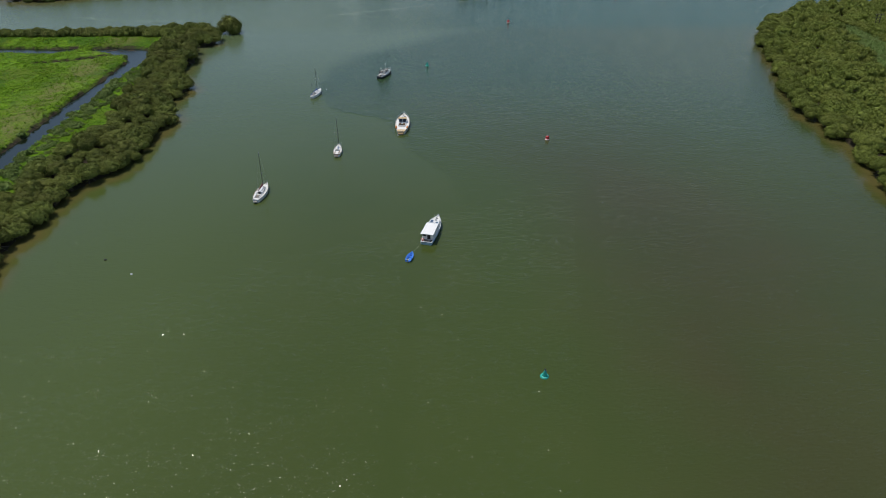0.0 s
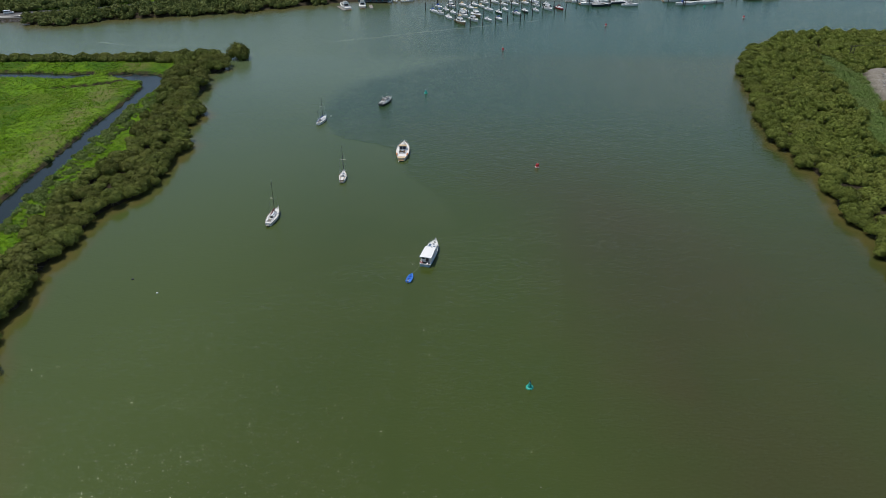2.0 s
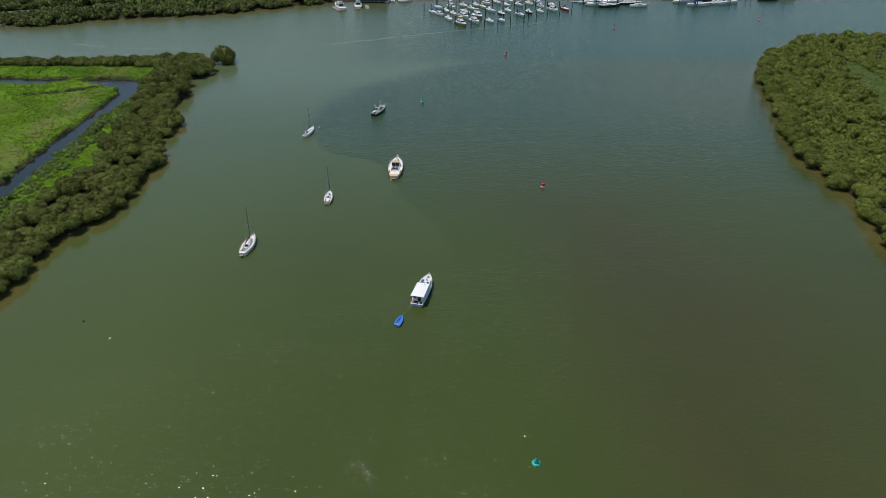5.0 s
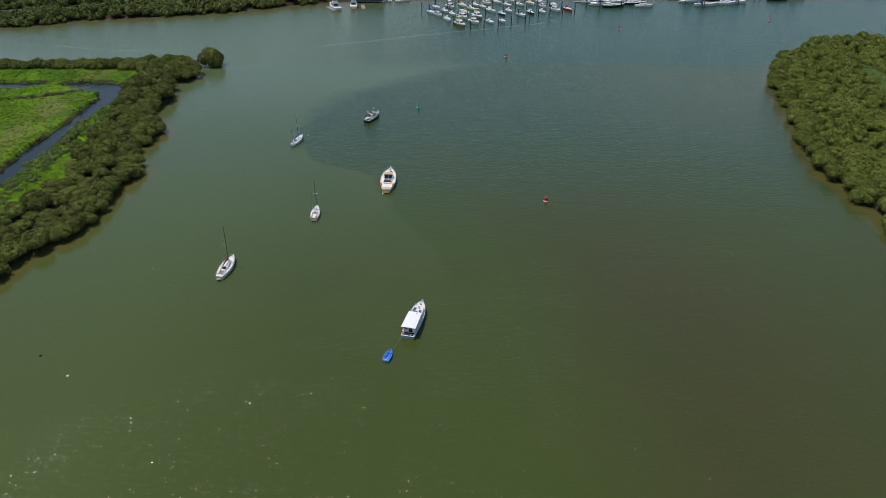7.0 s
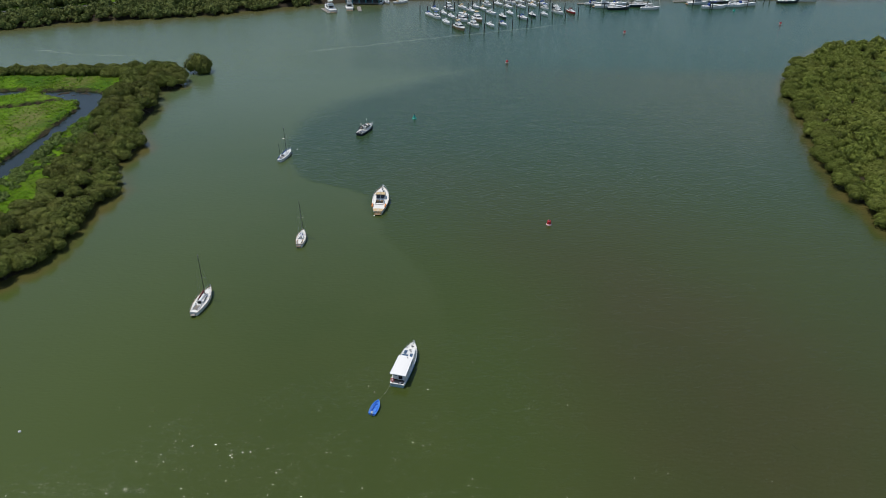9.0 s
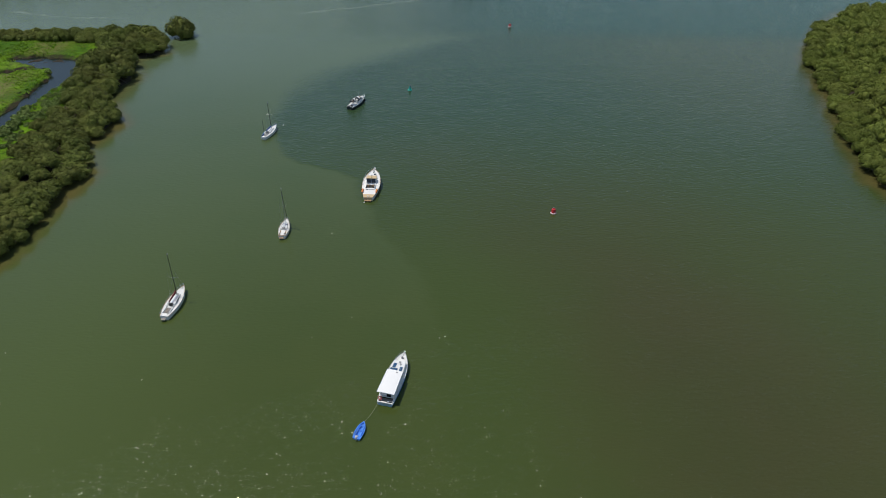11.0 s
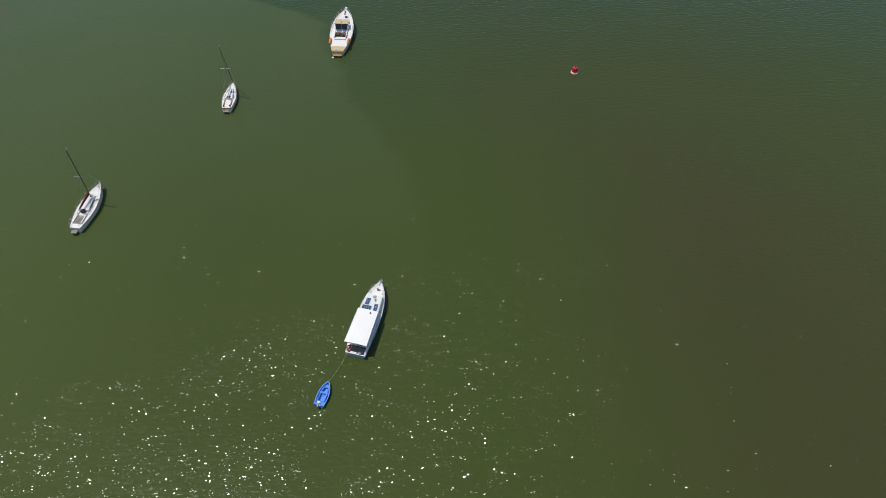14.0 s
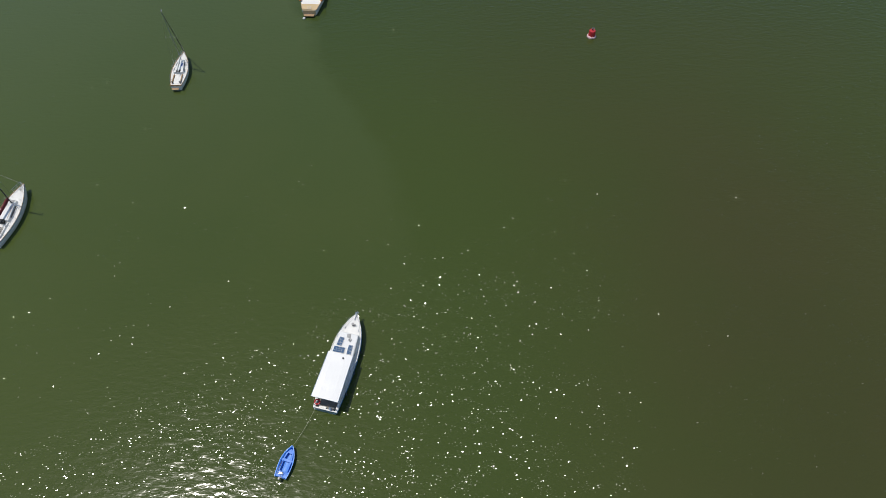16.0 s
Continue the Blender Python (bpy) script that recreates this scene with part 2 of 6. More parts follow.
    blend = maths(n, l, "MULTIPLY", maths(n, l, "MULTIPLY", east, near), ramp(n, l, big, 0.3, 0.6, 0.6, 1.0))
    col = mixed(n, l, blend, col, brown)
    # a silty tongue off the wooded point, clearer tide water beyond it
    tongue = maths(n, l, "MULTIPLY", maths(n, l, "MULTIPLY", ramp(n, l, maths(n, l, "ADD", xyz.outputs[0], wob), 30, 105), ramp(n, l, xyz.outputs[1], 140, 190)), ramp(n, l, maths(n, l, "ADD", xyz.outputs[1], wob), 238, 262, 0.7, 0.0))
    col = mixed(n, l, tongue, col, (0.046, 0.062, 0.024))
    tide = maths(n, l, "MULTIPLY", ramp(n, l, maths(n, l, "ADD", xyz.outputs[1], wob), 246, 262), ramp(n, l, xyz.outputs[0], -20, 60, 0.0, 0.8))
    col = mixed(n, l, tide, col, (0.018, 0.055, 0.030))
    # mud shoals along the banks
    shoal = n.new("ShaderNodeVertexColor")
    shoal.layer_name = "shoal"
    sep = n.new("ShaderNodeSeparateColor")
    l.new(shoal.outputs["Color"], sep.inputs[0])
    col = mixed(n, l, maths(n, l, "MULTIPLY", sep.outputs[0], ramp(n, l, mid, 0.25, 0.65, 0.35, 0.9)), col, (0.088, 0.074, 0.024))
    # the tidal creek is still and peaty
    creek = maths(n, l, "MULTIPLY", maths(n, l, "LESS_THAN", xyz.outputs[0], -104.0), maths(n, l, "LESS_THAN", xyz.outputs[1], 236.0))
    col = mixed(n, l, creek, col, (0.008, 0.012, 0.006))
    # thin foam lines where the currents meet
    wisp = noise_node(n, l, 0.12, 4, pos)
    for x0, y0, slope, xa, xb in ((-52, 275.5, 0.44, -54, 80), (-168, 275, -0.25, -170, -130), (-141, 268, 0.0, -142, -108)):
        line = maths(n, l, "ADD", maths(n, l, "MULTIPLY", maths(n, l, "SUBTRACT", xyz.outputs[0], x0), slope), y0)
        off = maths(n, l, "ABSOLUTE", maths(n, l, "ADD", maths(n, l, "SUBTRACT", xyz.outputs[1], line), maths(n, l, "MULTIPLY", maths(n, l, "SUBTRACT", wisp, 0.5), 7.0)))
        run = maths(n, l, "MULTIPLY", ramp(n, l, xyz.outputs[0], xa, xa + 8), ramp(n, l, xyz.outputs[0], xb - 30, xb, 1.0, 0.0))
        foam = maths(n, l, "MULTIPLY", maths(n, l, "MULTIPLY", ramp(n, l, off, 0.2, 1.6, 0.22, 0.0), run), ramp(n, l, noise_node(n, l, 0.3, 3, pos), 0.35, 0.6, 0.3, 1.0))
        col = mixed(n, l, foam, col, (0.30, 0.32, 0.26))
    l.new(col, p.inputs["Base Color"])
    p.inputs["Roughness"].default_value, p.inputs["Specular IOR Level"].default_value = 0.9, 0.0
    p.inputs["Coat Weight"].default_value, p.inputs["Coat IOR"].default_value = 1.0, 1.33
    l.new(ramp(n, l, xyz.outputs[1], 110, 260, 0.12, 0.22), p.inputs["Coat Roughness"])
    # ripples: long wind waves far out, short chop in the gusts nearer by
    x, y = xyz.outputs[0], xyz.outputs[1]
    rot, rot2, rot3 = turned(n, l, pos, -12, 0.45), turned(n, l, pos, 25, 0.6), turned(n, l, pos, 27, 0.42)
    w1 = noise_node(n, l, 1.9, 2, rot, 0.5)
    w3 = noise_node(n, l, 0.25, 1, rot)
    chop = noise_node(n, l, 2.1, 0.6, rot3, 0.5)
    groups = ramp(n, l, noise_node(n, l, 0.55, 2, rot2, 0.5), 0.34, 0.66, 0.35, 1.5)
    still = maths(n, l, "SUBTRACT", 1.0, maths(n, l, "MULTIPLY", creek, 0.97))
    gust = maths(n, l, "MULTIPLY", windy, ramp(n, l, y, 80, 160, 0.0, 1.0))
    amp = maths(n, l, "MULTIPLY", maths(n, l, "ADD", maths(n, l, "MULTIPLY", gust, 0.75), 0.25), still)
    long = maths(n, l, "ADD", maths(n, l, "MULTIPLY", w1, 0.125), maths(n, l, "MULTIPLY", w3, 0.06))
    # a gust darkens the reach south-east of a slanting front; two slick lanes cross it
    drift = maths(n, l, "MULTIPLY", maths(n, l, "SUBTRACT", noise_node(n, l, 0.13, 4, pos, 0.6), 0.5), 16.0)
    front = maths(n, l, "ADD", maths(n, l, "SUBTRACT", maths(n, l, "ADD", maths(n, l, "MULTIPLY", x, 0.55), 81.0), y), drift)
    puff = maths(n, l, "MULTIPLY", ramp(n, l, front, -3.0, 4.0), ramp(n, l, noise_node(n, l, 0.11, 3, rot3), 0.36, 0.58, 0.3, 1.0))
    for x0, y0, slope, half, last in ((33.5, 61.0, 0.15, 3.0, 130.0), (-1.6, 60.0, 0.04, 1.8, 72.0)):
        mid_lane = maths(n, l, "ADD", maths(n, l, "MULTIPLY", maths(n, l, "SUBTRACT", y, y0), slope), x0)
        off = maths(n, l, "ABSOLUTE", maths(n, l, "ADD", maths(n, l, "SUBTRACT", x, mid_lane), maths(n, l, "MULTIPLY", drift, 0.15)))
        calm = maths(n, l, "MULTIPLY", ramp(n, l, off, half * 0.6, half * 1.3, 1.0, 0.0), ramp(n, l, y, last - 8, last, 1.0, 0.0))
        puff = maths(n, l, "MULTIPLY", puff, maths(n, l, "SUBTRACT", 1.0, maths(n, l, "MULTIPLY", calm, 0.9)))
    puff = maths(n, l, "MULTIPLY", puff, ramp(n, l, x, 30, 42, 1.0, 0.55))
    breeze = maths(n, l, "MULTIPLY", maths(n, l, "ADD", maths(n, l, "MULTIPLY", puff, 0.52), 0.48), still)
    short = maths(n, l, "MULTIPLY", maths(n, l, "MULTIPLY", chop, 0.02), groups)
    low = maths(n, l, "MULTIPLY", long, amp)
    bumped(n, l, p, low, 1.0, 1.0)
    film = n.new("ShaderNodeBump")
    film.inputs["Strength"].default_value, film.inputs["Distance"].default_value = 1.0, 1.0
    l.new(maths(n, l, "ADD", low, maths(n, l, "MULTIPLY", short, breeze)), film.inputs["Height"])
    # capillary facets: cells of a few fingers' width, each tilted its own way, thick in the gusts and rare in the slicks
    cell = n.new("ShaderNodeTexVoronoi")
    cell.inputs["Scale"].default_value = 13.5
    l.new(turned(n, l, pos, 27, 0.6), cell.inputs["Vector"])
    lot = n.new("ShaderNodeSeparateColor")
    l.new(cell.outputs["Color"], lot.inputs[0])
    rows = ramp(n, l, noise_node(n, l, 1.1, 2, rot3, 0.5), 0.42, 0.60, 0.06, 1.0)
    often = maths(n, l, "MULTIPLY", maths(n, l, "ADD", maths(n, l, "MULTIPLY", maths(n, l, "MULTIPLY", puff, rows), 0.97), 0.03), ramp(n, l, y, 85, 150, 1.0, 0.0))
    awake = maths(n, l, "MULTIPLY", maths(n, l, "LESS_THAN", lot.outputs[2], often), still)
    tilt = maths(n, l, "MULTIPLY", maths(n, l, "SQRT", maths(n, l, "MULTIPLY", maths(n, l, "LOGARITHM", maths(n, l, "MAXIMUM", lot.outputs[0], 0.004), math.e), -2.0)), 0.15)
    tilt = maths(n, l, "MULTIPLY", tilt, awake)
    turn = maths(n, l, "MULTIPLY", lot.outputs[1], math.tau)
    lean = n.new("ShaderNodeCombineXYZ")
    l.new(maths(n, l, "MULTIPLY", tilt, maths(n, l, "COSINE", turn)), lean.inputs[0])
    l.new(maths(n, l, "MULTIPLY", tilt, maths(n, l, "SINE", turn)), lean.inputs[1])
    both = n.new("ShaderNodeVectorMath")
    l.new(film.outputs[0], both.inputs[0])
    l.new(lean.outputs[0], both.inputs[1])
    unit = n.new("ShaderNodeVectorMath")
    unit.operation = "NORMALIZE"
    l.new(both.outputs[0], unit.inputs[0])
    l.new(unit.outputs[0], p.inputs["Coat Normal"])
    return m


def turned(n, l, vec, degrees, squeeze):
    k = n.new("ShaderNodeMapping")
    k.inputs["Rotation"].default_value, k.inputs["Scale"].default_value = (0, 0, radians(degrees)), (squeeze, 1.0, 1.0)
    l.new(vec, k.inputs["Vector"])
    return k.outputs[0]


def ramp_lin(n, l, fac, lo, hi):
    k = n.new("ShaderNodeMapRange")
    k.inputs["From Min"].default_value, k.inputs["From Max"].default_value = lo, hi
    l.new(fac, k.inputs["Value"])
    return k.outputs["Result"]


M_GROUND = ground_material()
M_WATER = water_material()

# ---- mesh helpers ----


def mesh_of(name, bm, material, smooth=False):
    me = bpy.data.meshes.new(name)
    bmesh.ops.recalc_face_normals(bm, faces=bm.faces)
    if smooth:
        for f in bm.faces:
            f.smooth = True
    bm.to_mesh(me)
    bm.free()
    me.materials.append(material)
    return me


def part(name, bm, material, parent, label="", smooth=False):
    ob = new(name, mesh_of(name, bm, material, smooth))
    ob.parent = parent
    if label:
        tagged(ob, label)
    return ob


def thing(name, m, label, category, group=""):
    ob = new(name)
    ob.empty_display_size = 0.3
    ob.matrix_world = m
    return tagged(ob, label, category, group)


def box(bm, x, y, z, sx, sy, sz, rz=0.0, bevel=0.0, taper=1.0, rx=0.0):
    m = Matrix.Translation((x, y, z)) @ Euler((radians(rx), 0, radians(rz))).to_matrix().to_4x4() @ Matrix.Diagonal((sx, sy, sz, 1))
    r = bmesh.ops.create_cube(bm, size=1.0, matrix=m)
    if taper != 1.0:
        for v in r["verts"]:
            if v.co.z > z:
                v.co.x, v.co.y = x + (v.co.x - x) * taper, y + (v.co.y - y) * taper
    if bevel:
        es = list({e for v in r["verts"] for e in v.link_edges})
        bmesh.ops.bevel(bm, geom=es, offset=bevel, segments=2, affect="EDGES", profile=0.5)
    return bm


def rod(bm, a, b, r0, r1=None, seg=8):
    a, b = Vector(a), Vector(b)
    d = b - a
    m = Matrix.Translation((a + b) / 2) @ d.to_track_quat("Z", "Y").to_matrix().to_4x4()
    bmesh.ops.create_cone(bm, cap_ends=True, segments=seg, radius1=r0, radius2=r0 if r1 is None else r1, depth=d.length, matrix=m)
    return bm


def ring(bm, m, big, small, seg=16, sub=6):
    rows = []
    for i in range(seg):
        a = i / seg * math.tau
        rows.append([bm.verts.new(m @ Vector(((big + small * math.cos(b)) * math.cos(a), (big + small * math.cos(b)) * math.sin(a), small * math.sin(b))))
                     for b in (j / sub * math.tau for j in range(sub))])
    for i in range(seg):
        for j in range(sub):
            bm.faces.new((rows[i][j], rows[(i + 1) % seg][j], rows[(i + 1) % seg][(j + 1) % sub], rows[i][(j + 1) % sub]))
    return bm


def loft(bm, rings, cap=True, closed=True):
    rows = [[bm.verts.new(p) for p in r] for r in rings]
    k = len(rows[0])
    for a, b in zip(rows, rows[1:]):
        for j in range(k if closed else k - 1):
            bm.faces.new((a[j], a[(j + 1) % k], b[(j + 1) % k], b[j]))
    if cap:
        bm.faces.new(rows[0])
        bm.faces.new(rows[-1])
    return bm


def lathe(bm, profile, seg=16, x=0.0, y=0.0):
    rings = [[(x + r * math.cos(i / seg * math.tau), y + r * math.sin(i / seg * math.tau), z) for i in range(seg)] for r, z in profile]
    return loft(bm, rings)


def B():
    return bmesh.new()

# ---- land and water ----
SHORE_L = np.array([(-400, -62), (0, -71), (33, -79.5), (43, -85), (50, -85.5), (54, -84), (63, -87), (75, -86.3), (85, -85.2), (95, -85.6), (100.5, -82), (109, -77.5), (133, -78),
                    (143, -76.3), (157, -83), (172, -81), (188, -91), (203, -88), (220, -94.5), (227, -87.3), (238, -93), (246, -101)])
SHORE_R = np.array([(-400, 62), (20, 98), (60, 107), (78, 109.5), (86, 111), (99, 109.5), (109, 113.5), (119, 114.5), (138, 113.5), (141, 111.5), (161, 114.7), (178, 119.8),
                    (197, 125), (210, 127.5), (230, 132.5), (248, 142), (265, 152), (285, 170), (310, 200)])
NORTH_R = np.array([(140, 244), (152, 267), (172, 287), (192, 295), (225, 299), (350, 299), (900, 240)])
FAR = np.array([(-3000, -100), (-500, 250), (-290, 301), (-240, 315), (-224, 316.5), (-219, 312.5), (-202, 310), (-188, 314.5), (-179, 323.5), (-154, 330.5), (-118, 340), (-85, 358), (-61, 369), (-15, 380), (110, 388), (260, 398), (3000, 450)])
CREEK = [((-106, 45), 3.2), ((-113.3, 96), 3.2), ((-114, 118), 3.3), ((-114, 133), 2.8), ((-114, 160), 3.4), ((-113.5, 180), 2.4), ((-112.7, 203), 3.6), ((-114, 212), 4.8), ((-119, 216.5), 4.8), ((-128, 218.5), 4.2), ((-134, 219.6), 2.4)]
BRANCH = [((-119, 213.5), 2.5), ((-126, 211), 1.0), ((-130, 208), 1.1), ((-135, 205.2), 1.2), ((-141, 202.8), 1.0), ((-150, 200.5), 0.7)]
POND = [((-144, 219.6), 2.5), ((-152, 216.8), 4.0), ((-165, 219.0), 3.6), ((-182, 219.0), 3.8), ((-240, 219), 4)]
INNER = np.array([(20, -98), (86, -99.8), (111, -100.6), (133, -97.5), (145, -98.8), (165, -101.5), (210, -105.7), (231, -109), (250, -112)])
STRIP = [((180, 244), 4.5), ((172, 212), 6.5), ((166, 190), 5.5), ((152, 153), 5), ((142, 130), 3)]
SAND = [((191, 218), 8), ((185, 204), 8), ((179, 188), 7), ((174, 172), 5)]


def smooth01(v):
    v = np.clip(v, 0, 1)
    return v * v * (3 - 2 * v)


def wavy(x, y):
    return 1.1 * np.sin(x * 0.55 + 1.3 * np.sin(y * 0.23)) * np.sin(y * 0.47 + 0.8) + 0.6 * np.sin(x * 1.3 + y * 0.9) * np.sin(y * 1.7 - x * 0.6)


def channel(x, y, line):
    best = np.full(np.shape(x), 1e9)
    for (a, wa), (b, wb) in zip(line, line[1:]):
        dx, dy = b[0] - a[0], b[1] - a[1]
        u = np.clip(((x - a[0]) * dx + (y - a[1]) * dy) / (dx * dx + dy * dy), 0, 1)
        best = np.minimum(best, np.hypot(x - a[0] - u * dx, y - a[1] - u * dy) - (wa + (wb - wa) * u))
    return best


def land_left(x, y):
    return np.minimum(np.interp(y, SHORE_L[:, 0], SHORE_L[:, 1]) - 2.5 - x, 242.5 - y)


def land_right(x, y):
    return np.minimum(x - np.interp(y, SHORE_R[:, 0], SHORE_R[:, 1]) - 2.5, np.interp(x, NORTH_R[:, 0], NORTH_R[:, 1]) - 3 - y)


def land_far(x, y):
    return (y - np.interp(x, FAR[:, 0], FAR[:, 1])) * 0.8


def creek_d(x, y):
    return np.minimum(np.minimum(channel(x, y, CREEK), channel(x, y, BRANCH)), channel(x, y, POND)) + 0.35 * wavy(x * 1.3, y * 1.3)


def height(x, y):
    w = wavy(x, y)
    left = np.clip(land_left(x, y) * 0.35 + 0.1 * w, -1.5, 0.95)
    left = np.minimum(left, np.clip(creek_d(x, y) * 1.8 - 0.15, -0.8, 1.1))
    mats = smooth01(1.6 - np.hypot((x + 125) / 11.5, (y - 221.3) / 3.2) + 0.35 * wavy(x * 1.7, y * 2.1)) * (wavy(x * 1.5 + 3, y * 2.2) > 0.05)
    left = np.maximum(left, np.where(mats > 0.5, 0.11, -9.0))
    levee = np.exp(-((y - 231.5) / 4.0) ** 2) * (x < -110) * 0.9 * smooth01((land_left(x, y) - 3) / 4)
    left = left + levee * (left > 0.5)
    right = np.clip(land_right(x, y) * 0.3 + 0.1 * w, -1.5, 0.9)
    right = right + 1.9 * smooth01(0.35 - channel(x, y, SAND) / 4) * (right > 0.5)
    far = np.clip(land_far(x, y) * 0.5 + 0.1 * w, -1.5, 1.4)
    return np.maximum(np.maximum(left, right), far) + 0.06 * w


def inner_edge(y):
    """How far west the mangroves of the spit reach."""
    return np.interp(y, INNER[:, 0], INNER[:, 1])


def axis(*runs):
    out = []
    for a, b, step in runs:
        out += list(np.arange(a, b, step))
    return np.array(sorted(set(np.round(out, 3))))


gx = axis((-4000, -1000, 500), (-1000, -320, 40), (-320, -215, 4), (-215, -72, 1.25), (-72, 92, 12), (92, 240, 2.5), (240, 400, 8), (400, 1000, 60), (1000, 4001, 500))
gy = axis((-4000, -1000, 500), (-1000, -100, 60), (-100, 20, 6), (20, 256, 1.25), (256, 430, 3), (430, 600, 15), (600, 1000, 60), (1000, 4801, 400))
XX, YY = np.meshgrid(gx, gy)
ZZ = height(XX, YY)


def sheet(name, xx, yy, zz, material):
    me = bpy.data.meshes.new(name)
    r, c = xx.shape
    co = np.stack([xx, yy, zz], -1).reshape(-1, 3).astype(np.float32)
    i = np.arange(r * c).reshape(r, c)
    q = np.stack([i[:-1, :-1], i[:-1, 1:], i[1:, 1:], i[1:, :-1]], -1).reshape(-1)
    me.vertices.add(len(co))
    me.vertices.foreach_set("co", co.ravel())
    me.loops.add(len(q))
    me.loops.foreach_set("vertex_index", q.astype(np.int32))
    me.polygons.add(len(q) // 4)
    me.polygons.foreach_set("loop_start", np.arange(0, len(q), 4, dtype=np.int32))
    me.polygons.foreach_set("use_smooth", np.ones(len(q) // 4, dtype=bool))
    me.materials.append(material)
    me.update(calc_edges=True)
    return new(name, me)


ground = tagged(sheet("ground", XX, YY, ZZ, M_GROUND), "muddy estuary banks with bright green grass meadow", "ground", kind="structure")
dl, dr = land_left(XX, YY), land_right(XX, YY)
on_left = dl > -3
grassy = (smooth01((creek_d(XX, YY) - 0.5) / 0.5) * on_left * (XX < inner_edge(YY) + 2)) * (ZZ > 0.2)
strip = channel(XX, YY, STRIP)
reedy = smooth01(-strip / 2 + 0.5) * (dr > 0)
sandy = smooth01(-channel(XX, YY, SAND) / 2 + 0.5) * (dr > 0)
fargrass = smooth01((land_far(XX, YY) - 18 + 3 * wavy(XX * 0.3, YY * 0.3)) / 4)
dryness = on_left * np.exp(-((XX + 125 + 0.05 * (YY - 150)) / 6) ** 2) * (YY > 60) * smooth01((creek_d(XX, YY) - 0.5) / 2)
cover = np.stack([np.clip(np.maximum(np.maximum(grassy, reedy), fargrass), 0, 1), sandy, dryness, np.ones_like(sandy)], -1).reshape(-1, 4).astype(np.float32)
att = ground.data.color_attributes.new("cover", "FLOAT_COLOR", "POINT")
att.data.foreach_set("color", cover.ravel())

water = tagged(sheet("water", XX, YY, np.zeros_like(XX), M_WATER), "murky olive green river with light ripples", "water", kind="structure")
nearest = np.maximum(np.maximum(dl, dr), land_far(XX, YY))
shoal = smooth01((nearest + 7.5 + 0.8 * wavy(XX * 0.4, YY * 0.4)) / 5.5) * (creek_d(XX, YY) > 6)
shoal = np.maximum(shoal, 0.8 * smooth01((land_far(XX, YY) + 20 + 2 * wavy(XX * 0.2, YY * 0.2)) / 16))
shoal = np.stack([shoal, shoal, shoal, np.ones_like(shoal)], -1).reshape(-1, 4).astype(np.float32)
water.data.color_attributes.new("shoal", "FLOAT_COLOR", "POINT").data.foreach_set("color", shoal.ravel())

# ---- mangroves ----


def crown_arrays(seed, radius, tall, lobes, tufts, size, blades=5):
    """Vertices and faces of one crown: overlapping rounded lobes set with tufts of leaves."""
    rng = np.random.default_rng(seed)
    vs, fs, base = [], [], 0
    cen, rad = [], []
    for i in range(lobes):
        a = rng.uniform(0, math.tau)
        d = radius * 0.72 * math.sqrt(rng.uniform(0, 1)) if i else 0
        rr = radius * rng.uniform(0.30, 0.46)
        top = tall * (1 - 0.66 * (d / radius) ** 2) * rng.uniform(0.86, 1.04)
        cen.append((d * math.cos(a), d * math.sin(a), top - rr * 0.8))
        rad.append(rr)
    cen, rad = np.array(cen), np.array(rad)
    ico = bmesh.new()
    bmesh.ops.create_icosphere(ico, subdivisions=1, radius=1.0)
    iv = np.array([v.co for v in ico.verts])
    inf = [[v.index for v in f.verts] for f in ico.faces]
    ico.free()
    for c, r in zip(cen, rad):
        bump = 1 + 0.12 * np.sin(iv @ rng.normal(0, 4, 3) + rng.uniform(0, 6)) + 0.10 * np.sin(iv @ rng.normal(0, 7, 3))
        p = c + iv * (r * 0.80 * bump)[:, None] * np.array([1, 1, 0.82])
        p[:, 2] = np.maximum(p[:, 2], 0.35)
        vs.append(p)
        fs += [[k + base for k in f] for f in inf]
        base += len(iv)
    done = 0
    while done < tufts:
        i = rng.integers(lobes)
        n = rng.normal(0, 1, 3)
        n[2] = abs(n[2]) * 1.1 - 0.35
        n /= np.linalg.norm(n)
        p = cen[i] + n * rad[i] * np.array([1, 1, 0.86]) * rng.uniform(0.92, 1.08)
        if p[2] < 0.3 or np.any(np.linalg.norm((p - cen) / rad[:, None], axis=1) < 0.80):
            if rng.random() < 0.9:
                continue
        ds = rng.normal(0, 1, (blades, 3))
        ds = ds - (ds @ n)[:, None] * n[None] * 0.75 + n[None] * 0.25
        ds /= np.linalg.norm(ds, axis=1)[:, None]
        sd = np.cross(ds, n[None] + rng.normal(0, 0.42, (blades, 3)))
        sd /= np.linalg.norm(sd, axis=1)[:, None]
        s = size * rng.uniform(0.6, 1.25, (blades, 1))
        root = p + rng.normal(0, size * 0.18, (blades, 3))
        pts = np.stack([root - sd * s * 0.42, root + sd * s * 0.42, root + ds * s], 1).reshape(-1, 3)
        vs.append(pts)
        fs += [[base + 3 * j, base + 3 * j + 1, base + 3 * j + 2] for j in range(blades)]
        base += 3 * blades
        done += 1
    return np.concatenate(vs), np.array(fs)


